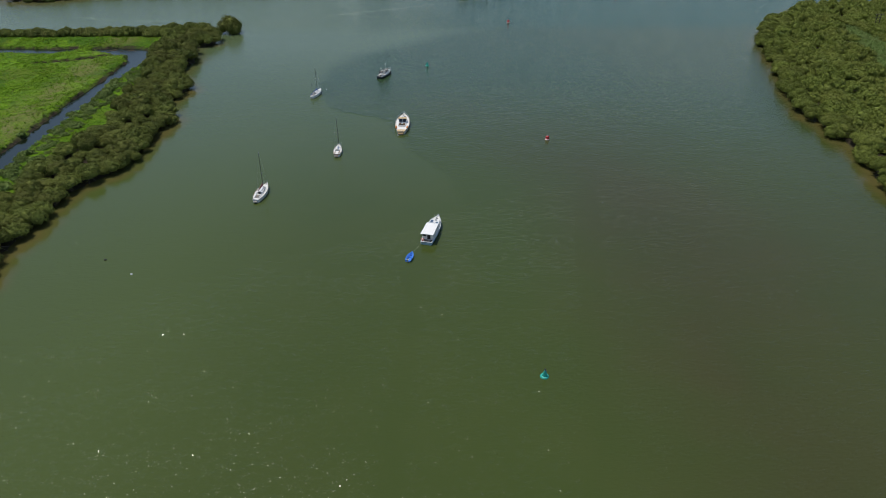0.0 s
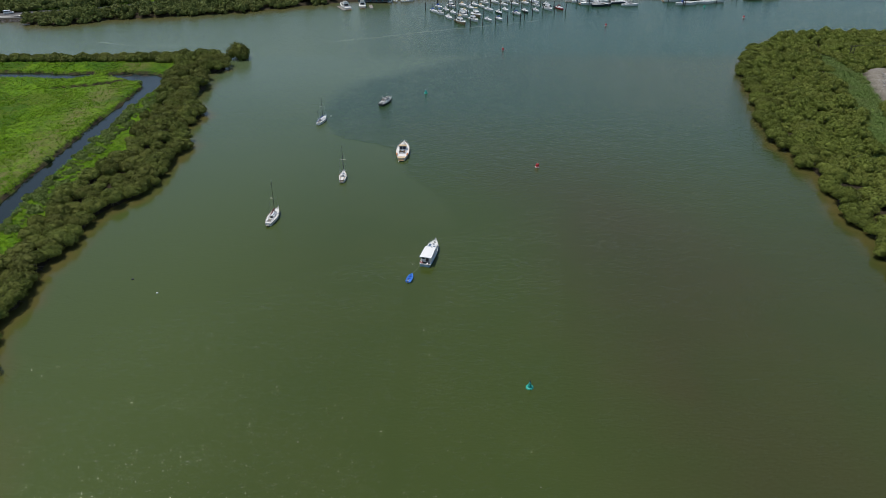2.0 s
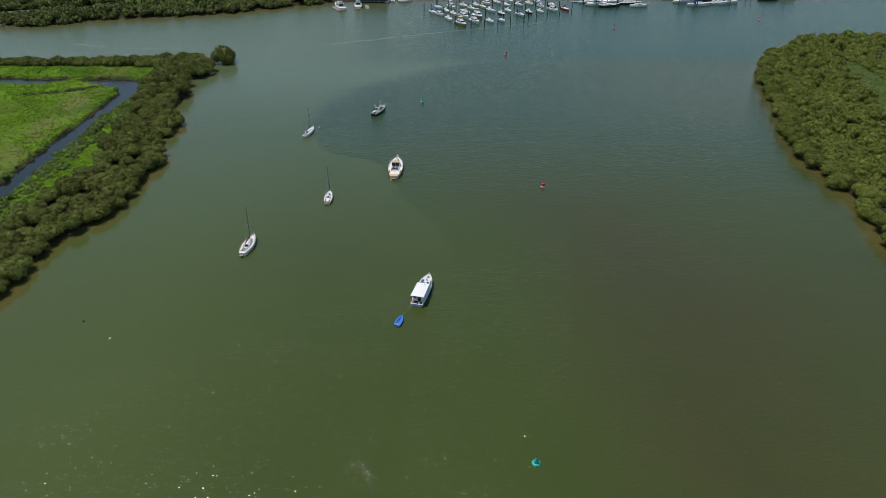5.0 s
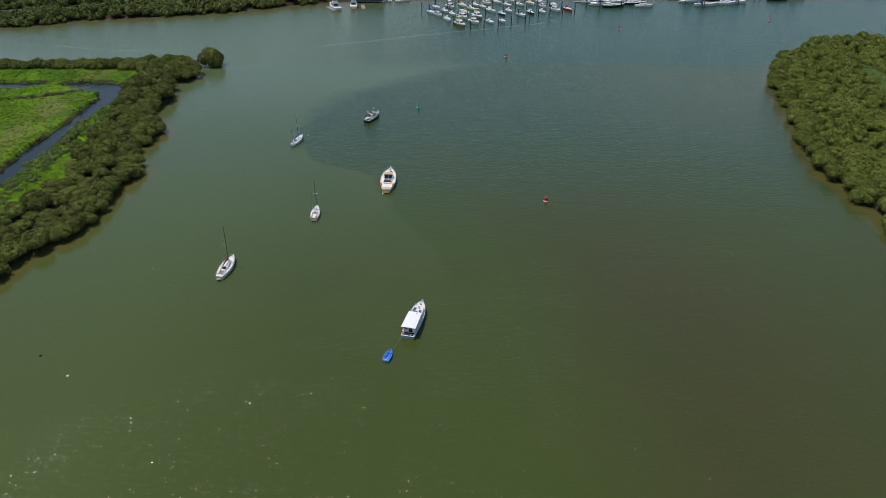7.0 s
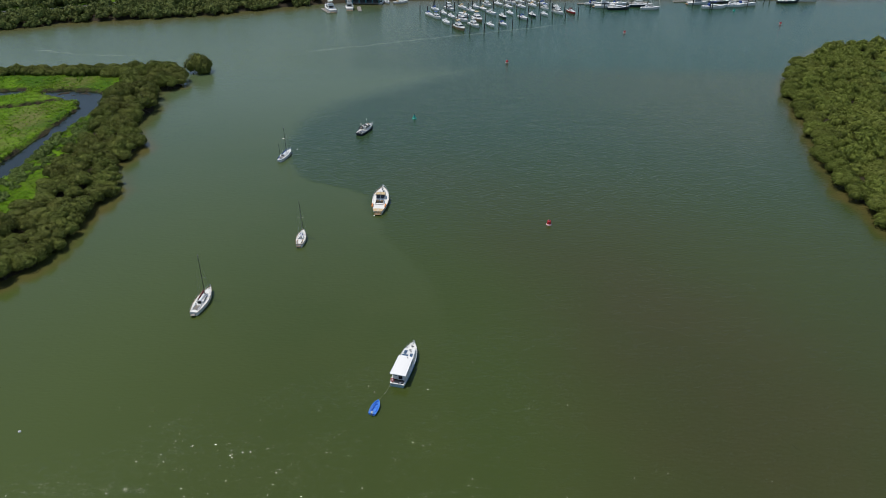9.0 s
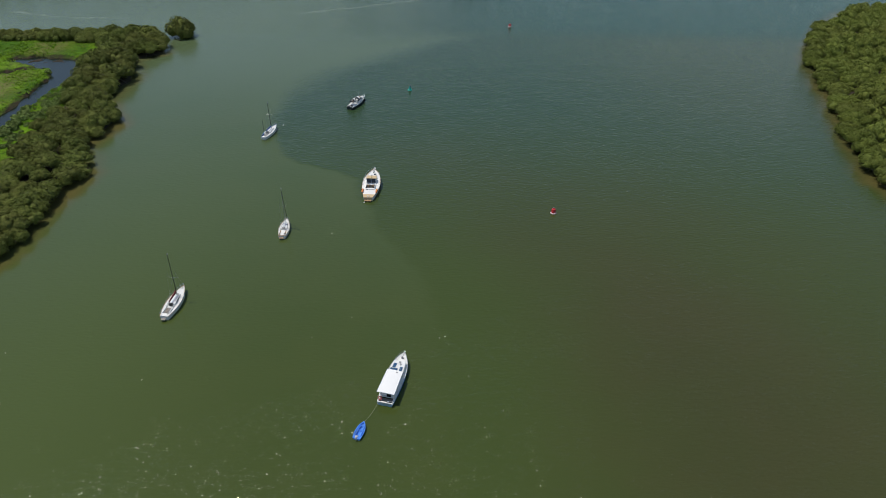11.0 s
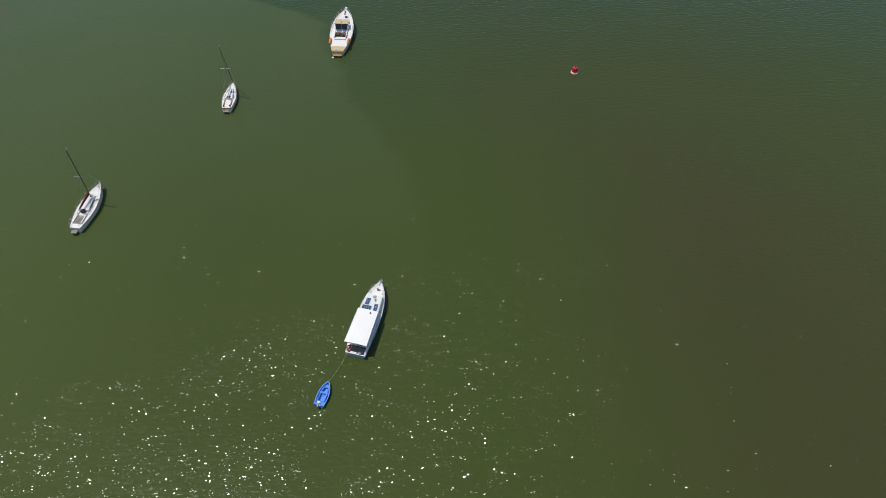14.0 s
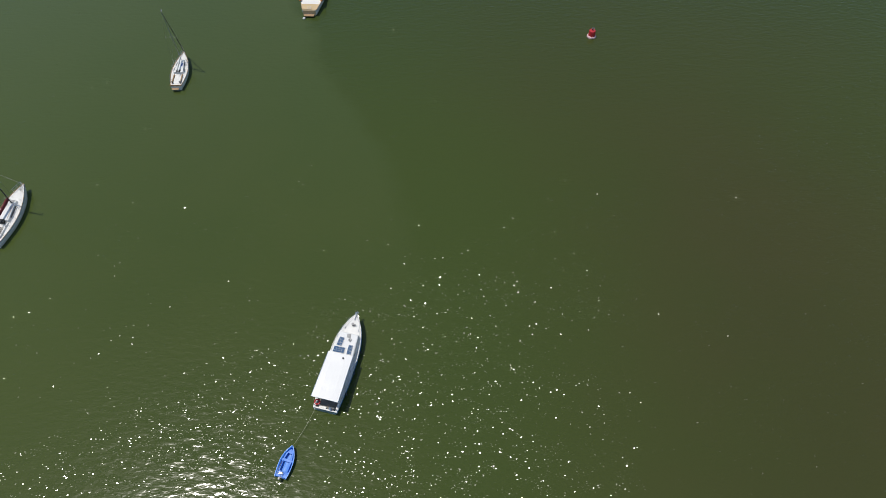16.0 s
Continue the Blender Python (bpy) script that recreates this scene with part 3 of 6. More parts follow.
def mesh_from(name, v, f, material):
    me = bpy.data.meshes.new(name)
    v, f = np.asarray(v, np.float32), np.asarray(f, np.int32)
    me.vertices.add(len(v))
    me.vertices.foreach_set("co", v.ravel())
    me.loops.add(f.size)
    me.loops.foreach_set("vertex_index", f.ravel())
    me.polygons.add(len(f))
    me.polygons.foreach_set("loop_start", np.arange(0, f.size, f.shape[1], dtype=np.int32))
    me.materials.append(material)
    me.update(calc_edges=True)
    return me


def joined(name, places, kinds, material):
    """One mesh of many copies; places: rows of kind, x, y, z, turn, scale, flat."""
    vs, fs, base = [], [], 0
    for k, x, y, z, a, s, flat in places:
        v, f = kinds[int(k)]
        c, d = math.cos(a) * s, math.sin(a) * s
        vs.append(np.stack([v[:, 0] * c - v[:, 1] * d + x, v[:, 0] * d + v[:, 1] * c + y, v[:, 2] * s * flat + z], 1))
        fs.append(f + base)
        base += len(v)
    return new(name, mesh_from(name, np.concatenate(vs), np.concatenate(fs), material))


def trunk_mesh(seed, radius, tall):
    rng = random.Random(seed)
    bm = B()
    rod(bm, (0, 0, -0.6), (0, 0, tall * 0.35), 0.26, 0.2, 7)
    for i in range(7):
        a = i / 7 * math.tau + rng.uniform(-0.3, 0.3)
        mid = Vector((math.cos(a), math.sin(a), 0)) * radius * rng.uniform(0.3, 0.45) + Vector((0, 0, tall * rng.uniform(0.4, 0.5)))
        end = Vector((math.cos(a), math.sin(a), 0)) * radius * rng.uniform(0.6, 0.85) + Vector((0, 0, tall * rng.uniform(0.5, 0.7)))
        rod(bm, (0, 0, tall * rng.uniform(0.1, 0.3)), mid, 0.14, 0.1, 6)
        rod(bm, mid, end, 0.1, 0.04, 6)
    for i in range(9):
        a = i / 9 * math.tau + rng.uniform(-0.3, 0.3)
        d = radius * rng.uniform(0.3, 0.75)
        rod(bm, (math.cos(a) * d, math.sin(a) * d, -0.6), (0, 0, tall * rng.uniform(0.22, 0.33)), 0.05, 0.07, 5)
    return mesh_of("trunk", bm, M_BARK)


FULL = [crown_arrays(10 + i, 4.2, 4.6, 22, 1000, 0.34, 4) for i in range(5)]
LIGHT = [crown_arrays(40 + i, 4.2, 4.4, 17, 400, 0.52, 3) for i in range(5)]
FAINT = [crown_arrays(50 + i, 4.2, 4.4, 10, 150, 0.9, 3) for i in range(5)]
CROWNS = [mesh_from("crown", v, f, M_LEAF) for v, f in FULL]
CROWNS_R = [mesh_from("crown", v, f, M_LEAF_R) for v, f in FULL]
TRUNKS = [trunk_mesh(60 + i, 4.2, 4.6) for i in range(3)]
rng = random.Random(7)


def mangrove(x, y, s, flat=1.0, crowns=CROWNS, label="olive green mangrove with dense rounded crown at the waterline", group="mangroves along the spit"):
    z = float(height(np.array(x), np.array(y)))
    ob = thing("mangrove_tree", Matrix.Translation((x, y, max(z, -0.25))) @ Matrix.Rotation(rng.uniform(0, math.tau), 4, "Z") @ Matrix.Diagonal((s, s, s * flat, 1)),
               label, "tree", group)
    for nm, me in (("trunk", rng.choice(TRUNKS)), ("crown", rng.choice(crowns))):
        o = new(nm, me)
        o.parent = ob
    return ob


spots = []


def free(x, y, gap):
    for a, b, g in spots:
        if (a - x) ** 2 + (b - y) ** 2 < ((gap + g) / 2) ** 2:
            return False
    spots.append((x, y, gap))
    return True


# the spit: first the row that leans over the water, then the inner stand
y = 22.0
while y < 236:
    s = rng.uniform(0.72, 1.05) * (1.2 if y > 195 else 1.0)
    x = float(np.interp(y, SHORE_L[:, 0], SHORE_L[:, 1])) - 3.6 * s + rng.uniform(-1.0, 0.5)
    if free(x, y, 4.0 * s):
        mangrove(x, y, s, rng.uniform(0.8, 1.05))
    y += rng.uniform(2.4, 4.2)
for i in range(2600):
    y = rng.uniform(22, 238)
    x0, x1 = float(inner_edge(y)) + 1.5, float(np.interp(y, SHORE_L[:, 0], SHORE_L[:, 1])) - 4
    x = rng.uniform(x0, x1)
    s = rng.uniform(0.55, 1.05) * (1.25 if y > 200 else 1.0)
    if creek_d(np.array(x), np.array(y)) > 3.2 and free(x, y, 5.4 * s):
        mangrove(x, y, s, rng.uniform(0.6, 1.2), label="olive green mangrove in a dense stand on mud")
for i in range(500):
    x, y = rng.uniform(-230, -100), rng.uniform(235.2, 241.0)
    s = rng.uniform(0.42, 0.72) + 0.3 * max(0.0, min(1.0, (x + 150) / 40))
    if free(x, y, 3.4 * s):
        mangrove(x, y, s, rng.uniform(0.9, 1.1), label="small mangrove in a hedge behind the grass levee", group="mangroves behind the levee")
for x, y, s in ((-92.5, 233.5, 1.15), (-96.5, 238.0, 1.2), (-98.5, 231.5, 1.1), (-102.0, 238.5, 1.1), (-95.0, 227.0, 1.0), (-105.5, 235.5, 1.0)):
    mangrove(x, y, s, rng.uniform(0.95, 1.15), label="olive green mangrove at the tip of the spit")
mangrove(-88.3, 246.5, 1.25, 1.4, label="lone round mangrove standing in the water off the spit", group="").location.z = -1.0

# the opposite bank: a front row of single trees, the closed canopy behind as one stand
y = 45.0
while y < 264:
    s = rng.uniform(0.7, 1.05)
    x = float(np.interp(y, SHORE_R[:, 0], SHORE_R[:, 1])) + 3.6 * s + 1.3 * math.sin(y * 0.33) + rng.uniform(-0.6, 0.4)
    if free(x, y, 4.0 * s):
        mangrove(x, y, s, rng.uniform(0.8, 1.0), CROWNS_R, "bright olive mangrove at the edge of a dense stand", "mangroves on the far bank")
    y += rng.uniform(2.6, 4.4)
places = []
for i in range(9000):
    x, y = rng.uniform(103, 270), rng.uniform(40, 299)
    if float(land_right(x, y)) < 4:
        continue
    if float(channel(np.array(x), np.array(y), STRIP)) < rng.uniform(-1.2, 2.2):
        continue
    if float(channel(np.array(x), np.array(y), SAND)) < 2:
        continue
    s = rng.uniform(0.55, 0.95)
    if free(x, y, 4.5 * s):
        inland = x > 48 + 0.56 * (y + 65)
        places.append((rng.randrange(5) + 5 * inland, x, y, 0.3, rng.uniform(0, 6.28), s * 1.06, rng.uniform(0.7, 1.3)))
stand = joined("mangrove_stand", places, LIGHT + FAINT, M_LEAF_R)
tagged(stand, "closed canopy of bright olive mangroves", "mangroves", kind="stuff")
# the far shore
ROADLINE = [((-420, 268), 6), ((-290, 310.5), 6), ((-235, 327.5), 6), ((-190, 343.5), 5.5), ((-172, 355), 5), ((-120, 388), 5)]
places = []
for i in range(5000):
    x = rng.uniform(-380, -62)
    d = rng.uniform(0, 1) ** 1.3 * 60
    y = float(np.interp(x, FAR[:, 0], FAR[:, 1])) - 0.5 + d
    if float(channel(np.array(x), np.array(y), ROADLINE)) < 2.2:
        continue
    if x < -221 and y < float(np.interp(x, [-290, -235, -190], [310.5, 327.5, 343.5])):
        continue
    if 361 < y < 371 and -177 < x < -150:
        continue
    s = rng.uniform(0.6, 1.15)
    back = float(np.interp(x, [-290, -235, -190, -172, -120], [310.5, 327.5, 343.5, 355, 388])) - y
    if -194 < x < -180 and 0 < back < 16:
        s *= 0.55
    if free(x, y, 4.6 * s):
        places.append((rng.randrange(5), x, y, float(height(np.array(x), np.array(y))), rng.uniform(0, 6.28), s, rng.uniform(0.9, 1.2)))
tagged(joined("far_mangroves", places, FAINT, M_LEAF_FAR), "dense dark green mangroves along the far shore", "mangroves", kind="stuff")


# ---- shrubs, grass and reeds ----
def tuft_arrays(seed, blades, tall, spread):
    r = np.random.default_rng(seed)
    vs, fs = [], []
    for i in range(blades):
        a, lean = r.uniform(0, math.tau), r.uniform(0.2, 0.9) * spread
        w = 0.09 * spread
        d = np.array([math.cos(a), math.sin(a), 0])
        s = np.array([-d[1], d[0], 0]) * w
        h = tall * r.uniform(0.6, 1.1)
        b = d * r.uniform(0, 0.4) * spread
        vs += [b - s, b + s, b + d * lean + np.array([0, 0, h])]
        fs.append([3 * i, 3 * i + 1, 3 * i + 2])
    return np.array(vs), np.array(fs)


TUFTS = [tuft_arrays(i, 9, 0.36, 0.6) for i in range(4)]
places = []
rg = np.random.default_rng(3)
cand = np.stack([rg.uniform(-215, -95, 90000), rg.uniform(40, 239, 90000)], 1)
cz = height(cand[:, 0], cand[:, 1])
ok = (cz > 0.45) & (cand[:, 0] < inner_edge(cand[:, 1]) + 1) & (rg.uniform(0, 1, 90000) < 0.35 + 0.65 * (np.sin(cand[:, 0] * 0.21 + np.sin(cand[:, 1] * 0.13) * 2) > 0.1))
for (x, y), z in zip(cand[ok][:32000], cz[ok][:32000]):
    places.append((rg.integers(4), x, y, z - 0.04, rg.uniform(0, 6.28), rg.uniform(0.6, 1.5), rg.uniform(0.7, 1.2)))
tagged(joined("meadow_grass", places, TUFTS, M_GRASS), "bright green salt meadow grass in tufts", "grass", kind="stuff")
REEDS = [tuft_arrays(20 + i, 18, 0.75, 1.1) for i in range(4)]
places = []
cand = np.stack([rg.uniform(130, 200, 26000), rg.uniform(120, 255, 26000)], 1)
sd = channel(cand[:, 0], cand[:, 1], STRIP)
for x, y in cand[sd < 1][:6500]:
    places.append((rg.integers(4), x, y, 0.7, rg.uniform(0, 6.28), rg.uniform(0.8, 1.5), rg.uniform(0.7, 1.2)))
tagged(joined("reed_bed", places, REEDS, M_REED), "soft green reeds between the mangroves", "reeds", kind="stuff")

SHRUBS = [mesh_from("crown", *crown_arrays(80 + i, 1.5, 1.2, 9, 210, 0.30), M_SHRUB) for i in range(3)]
STEM = B()
for i in range(5):
    a = i * 1.26
    rod(STEM, (0, 0, -0.1), (0.6 * math.cos(a), 0.6 * math.sin(a), 0.7), 0.05, 0.02, 5)
STEM = mesh_of("stem", STEM, M_BARK)
for i in range(700):
    y = rng.uniform(85, 225)
    side = rng.choice((1, 1, 1, -1))
    x = -113.8 + side * rng.uniform(3.6, 10.5 if side > 0 else 5)
    cd = float(creek_d(np.array(x), np.array(y)))
    s = rng.choice((0.45, 0.6, 0.9, 1.4)) * rng.uniform(0.8, 1.2) * (1 if side > 0 else 0.5)
    if cd < 0.7 or x > float(inner_edge(y)) or not free(x, y, 1.9 * s):
        continue
    if side < 0 and rng.random() < 0.75:
        continue
    ob = thing("shrub", Matrix.Translation((x, y, float(height(np.array(x), np.array(y))) - 0.3 * s)) @ Matrix.Rotation(rng.uniform(0, 6.28), 4, "Z") @ Matrix.Diagonal((s, s, s * 0.9, 1)),
               "low grey-green shrub on the creek bank", "shrub", "shrubs along the creek")
    for nm, me in (("stem", STEM), ("crown", rng.choice(SHRUBS))):
        o = new(nm, me)
        o.parent = ob

# scrub round the gravel heap
for i in range(260):
    x, y = rng.uniform(176, 206), rng.uniform(176, 252)
    g = float(channel(np.array(x), np.array(y), SAND))
    s = rng.choice((0.7, 1.1, 1.6)) * rng.uniform(0.8, 1.2)
    if not (1.0 * s - 0.6 < g < 7) or not free(x, y, 2.2 * s):
        continue
    ob = thing("shrub", Matrix.Translation((x, y, float(height(np.array(x), np.array(y))) - 0.3 * s)) @ Matrix.Rotation(rng.uniform(0, 6.28), 4, "Z") @ Matrix.Diagonal((s, s, s * 1.1, 1)),
               "pale green shrub beside the gravel heap", "shrub", "shrubs round the gravel")
    for nm, me in (("stem", STEM), ("crown", rng.choice(SHRUBS))):
        o = new(nm, me)
        o.parent = ob


def rock_arrays(seed):
    r = np.random.default_rng(seed)
    bm = B()
    bmesh.ops.create_icosphere(bm, subdivisions=1, radius=1.0)
    bm.verts.ensure_lookup_table()
    v = np.array([list(p.co) for p in bm.verts])
    f = np.array([[p.index for p in q.verts] for q in bm.faces])
    bm.free()
    return v * r.uniform(0.65, 1.15, (len(v), 1)) * np.array([1.2, 0.9, 0.7]), f


ROCKS = [rock_arrays(i) for i in range(5)]
places = []
for i in range(420):
    u = rg.uniform(0, 1)
    x, y = 190 - 12 * u + rg.normal(0, 1.6), 213 - 24 * u + rg.normal(0, 1.6)
    places.append((rg.integers(5), x, y, float(height(np.array(x), np.array(y))) + rg.uniform(-0.1, 0.35), rg.uniform(0, 6.28), rg.uniform(0.2, 0.6), rg.uniform(0.7, 1.1)))
tagged(joined("rubble", places, ROCKS, M_ROCK), "heap of pale broken stones on the gravel", "rubble", kind="stuff")
places = []
for i in range(520):
    x = rg.uniform(-330, -221)
    y = float(np.interp(x, [-420, -290, -240, -222], [262, 302.6, 316.6, 318.6])) + rg.uniform(-1.9, 0.9)
    places.append((rg.integers(5), x, y, 0.15 + 0.45 * (y - float(np.interp(x, [-420, -290, -240, -222], [261, 301.6, 315.6, 317.6]))), rg.uniform(0, 6.28), rg.uniform(0.4, 0.85), rg.uniform(0.7, 1.1)))
tagged(joined("sea_wall_rocks", places, ROCKS, M_DARK_ROCK), "dark boulders piled along the road's edge", "rocks", kind="stuff")


# ---- boats ----
def facing(x, y, ax, ay, z=0.0, list_deg=0.0):
    """A pose at x, y with the bow (local +y) towards the direction ax, ay."""
    return pose(x, y, z, 0, list_deg, math.degrees(math.atan2(-ax, ay)))


class Lines:
    """Plan and sheer of a hull: length, beam, bow and stern freeboard, draft, stern fullness."""

    def __init__(self, length, beam, bow, stern, draft=0.35, full=0.75, wide=0.42, point=2.0):
        self.L, self.B, self.zb, self.zs, self.d, self.full, self.wide, self.point = length, beam, bow, stern, draft, full, wide, point

    def half(self, s):
        if s < self.wide:
            u = s / self.wide
            f = self.full + (1 - self.full) * math.sin(u * math.pi / 2)
        else:
            u = (s - self.wide) / (1 - self.wide)
            f = max(1 - u ** self.point, 0.0) ** 0.92
        return max(self.B / 2 * f, 0.03)

    def sheer(self, s):
        return self.zs + (self.zb - self.zs) * s ** 1.8

    def hull(self, bm, rail=0.0, n=16):
        rings = []
        for i in range(n + 1):
            s = i / n
            b, z, y = self.half(s), self.sheer(s) + rail, s * self.L
            rake = 0.10 * self.L * max(s - 0.8, 0) / 0.2
            pts = [(b, y, z), (b * 0.98, y - rake * 0.15, z * 0.55), (b * 0.88, y - rake * 0.55, 0.02), (b * 0.5, y - rake * 0.8, -self.d * 0.8), (0, y - rake, -self.d)]
            rings.append(pts + [(-p[0], p[1], p[2]) for p in pts[-2::-1]])
        rows = [[bm.verts.new(p) for p in r] for r in rings]
        for a, c in zip(rows, rows[1:]):
            for j in range(8):
                bm.faces.new((a[j], a[j + 1], c[j + 1], c[j]))
        bm.faces.new(rows[0])
        bm.faces.new(rows[-1])
        return bm

    def band(self, bm, low, high, out=0.012, n=16, s0=0.0, s1=1.0):
        """A painted or rubbing strake along both sides, as thin strips proud of the hull."""
        for side in (1, -1):
            rings = []
            for i in range(n + 1):
                s = s0 + (s1 - s0) * i / n
                b, z, y = self.half(s), self.sheer(s), s * self.L
                rings.append([(side * (b + out), y, z * high), (side * (b - 0.03), y, z * high), (side * (b * 0.985 - 0.03), y, z * low), (side * (b * 0.985 + out), y, z * low)])
            loft(bm, rings)
        return bm

    def deck(self, bm, s0, s1, drop=0.06, inset=0.05, n=14, camber=0.04):
        rings = []
        for i in range(n + 1):
            s = s0 + (s1 - s0) * i / n
            b, z, y = max(self.half(s) - inset, 0.01), self.sheer(s) - drop, s * self.L
            rings.append([(-b, y, z), (0, y, z + camber * min(b, 1)), (b, y, z), (b, y, z - 0.06), (-b, y, z - 0.06)])
        return loft(bm, rings)

    def rail_posts(self, bm, s0, s1, tall, n, inset=0.08, r=0.018, wire=0.012, closed=False, sides=(1, -1)):
        for side in sides:
            tops = []
            for i in range(n + 1):
                s = s0 + (s1 - s0) * i / n
                x, y, z = side * max(self.half(s) - inset, 0.04), s * self.L - (0.1 if s > 0.97 else 0), self.sheer(s)
                rod(bm, (x, y, z - 0.05), (x, y, z + tall), r, seg=5)
                tops.append((x, y, z + tall))
            for a, c in zip(tops, tops[1:]):
                rod(bm, a, c, wire, seg=4)
                rod(bm, (a[0], a[1], a[2] - tall * 0.45), (c[0], c[1], c[2] - tall * 0.45), wire * 0.8, seg=4)
        if closed:
            a, c = [(sd * max(self.half(s1) - inset, 0.04), s1 * self.L - 0.1, self.sheer(s1) + tall) for sd in (1, -1)]
            rod(bm, a, c, wire * 1.3, seg=4)
        return bm


def house(bm, y0, y1, w0, w1, z0, tall, slope_front=0.3, slope_back=0.05, tumble=0.9, bevel=0.05):
    """A cabin with raked ends and sides that lean in."""
    low = [(-w0 / 2, y0, z0), (w0 / 2, y0, z0), (w1 / 2, y1, z0), (-w1 / 2, y1, z0)]
    top = [(-w0 / 2 * tumble, y0 + slope_back, z0 + tall), (w0 / 2 * tumble, y0 + slope_back, z0 + tall), (w1 / 2 * tumble, y1 - slope_front, z0 + tall), (-w1 / 2 * tumble, y1 - slope_front, z0 + tall)]
    vs = [bm.verts.new(p) for p in low + top]
    fs = [bm.faces.new([vs[i] for i in q]) for q in ((3, 2, 1, 0), (4, 5, 6, 7), (0, 1, 5, 4), (1, 2, 6, 5), (2, 3, 7, 6), (3, 0, 4, 7))]
    if bevel:
        bmesh.ops.bevel(bm, geom=list({e for f in fs for e in f.edges}), offset=bevel, segments=2, affect="EDGES", profile=0.5)
    return bm


def cleat(parent, x, y, z):
    bm = B()
    box(bm, x, y, z + 0.03, 0.05, 0.1, 0.06)
    rod(bm, (x, y - 0.13, z + 0.08), (x, y + 0.13, z + 0.08), 0.02, seg=6)
    part("cleat", bm, M_STEEL, parent)


def lifebuoy(parent, m, name="lifebuoy", label="red ring lifebuoy"):
    o = part(name, ring(B(), m, 0.25, 0.075), M_RED, parent, label, True)
    bm = B()
    for i in range(4):
        a = i * math.pi / 2 + 0.4
        p = m @ Vector((0.25 * math.cos(a), 0.25 * math.sin(a), 0))
        ring(bm, Matrix.Translation(p) @ m.to_3x3().to_4x4() @ Matrix.Rotation(a, 4, "Z") @ Matrix.Rotation(math.pi / 2, 4, "X"), 0.080, 0.012, 8, 4)
    part("band", bm, M_GEL, o)


# motor launch, white with pale blue topsides, with a long flat awning roof
def launch():
    ln = Lines(10.8, 3.05, 1.45, 0.72, 0.45, 0.80, 0.45, 2.9)
    ob = thing("motor_launch", facing(0.08, 69.85, 2.38, 9.95), "white motor launch with long flat awning roof, moored", "boat")
    part("hull", ln.hull(B()), M_BLUE_HULL, ob, "pale blue topsides", True)
    part("gunwale", ln.band(B(), 0.86, 1.02, 0.03), M_GEL, ob, "white rubbing strake")
    part("boot_stripe", ln.band(B(), 0.28, 0.36, 0.012, s1=0.93), M_BLUE_LINE, ob, "dark blue stripe")
    part("foredeck", ln.deck(B(), 0.55, 0.992, 0.03), M_DECK, ob, "off-white deck")
    part("side_deck", ln.deck(B(), 0.115, 0.56, 0.05), M_DECK, ob)
    bm = B()
    box(bm, 0, 0.66, 0.36, 2.1, 1.2, 0.06)
    part("cockpit_floor", bm, M_PLANK, ob, "grey cockpit sole")
    bm = B()
    box(bm, 0, 0.07, 0.60, 2.4, 0.14, 0.34, bevel=0.03)
    part("transom_coaming", bm, M_GEL, ob)
    for sd in (1, -1):
        bm = B()
        box(bm, sd * 1.16, 0.68, 0.58, 0.22, 1.2, 0.38, bevel=0.03)
        part("side_coaming", bm, M_GEL, ob)
    # deckhouse
    part("deckhouse", house(B(), 1.35, 5.8, 2.4, 2.35, 0.7, 1.42, 0.2, 0.02, 0.97), M_GEL, ob)
    for sd in (1, -1):
        for k in range(4):
            bm = B()
            box(bm, sd * 1.145, 1.95 + k * 1.02, 1.58, 0.03, 0.88, 0.62, bevel=0.012)
            w = part("side_window", bm, M_GLASS, ob, "dark side window")
            bm = B()
            for zz in (1.25, 1.91):
                box(bm, sd * 1.155, 1.95 + k * 1.02, zz, 0.03, 0.96, 0.05)
            part("frame", bm, M_GEL, w)
    bm = B()
    box(bm, 0.25, 1.34, 1.35, 0.7, 0.05, 1.25, bevel=0.01)
    part("cabin_door", bm, M_GLASS, ob)
    bm = B()
    box(bm, -0.72, 1.34, 1.62, 0.8, 0.04, 0.55, bevel=0.01)
    part("aft_window", bm, M_GLASS, ob)
    # the awning roof with a slight crown and turned-down edge
    bm = B()
    rings = []
    for i in range(13):
        u = i / 12
        y = 0.58 + u * 5.05
        w = 1.42 - 0.10 * u ** 2
        rings.append([(-w, y, 2.20), (-w, y, 2.27), (-w * 0.5, y, 2.325), (0, y, 2.34), (w * 0.5, y, 2.325), (w, y, 2.27), (w, y, 2.20), (0, y, 2.24)])
    loft(bm, rings)
    part("awning_roof", bm, M_ROOF, ob, "clean white flat roof")
    bm = B()
    for sd in (1, -1):
        rod(bm, (sd * 1.42, 0.60, 2.28), (sd * 1.33, 5.6, 2.28), 0.025, seg=6)
    part("roof_rail", bm, M_STEEL, ob)
    for sd in (1, -1):
        for y in (0.70, 2.6, 4.4):
            part("roof_post", rod(B(), (sd * 1.34, y, 0.66), (sd * 1.36, y, 2.23), 0.022, seg=6), M_STEEL, ob)
    bm = B()
    lathe(bm, [(0.09, 2.32), (0.09, 2.40), (0.06, 2.44), (0.07, 2.52), (0.02, 2.55)], 10, 0.45, 5.15)
    part("horn", bm, M_BLACK, ob)
    # trunk cabin forward
    part("trunk_cabin", house(B(), 5.62, 8.45, 2.62, 2.2, 0.95, 0.86, 0.14, 0.0, 0.95, 0.14), M_GEL, ob)
    for sd in (1, -1):
        for k in range(2):
            bm = B()
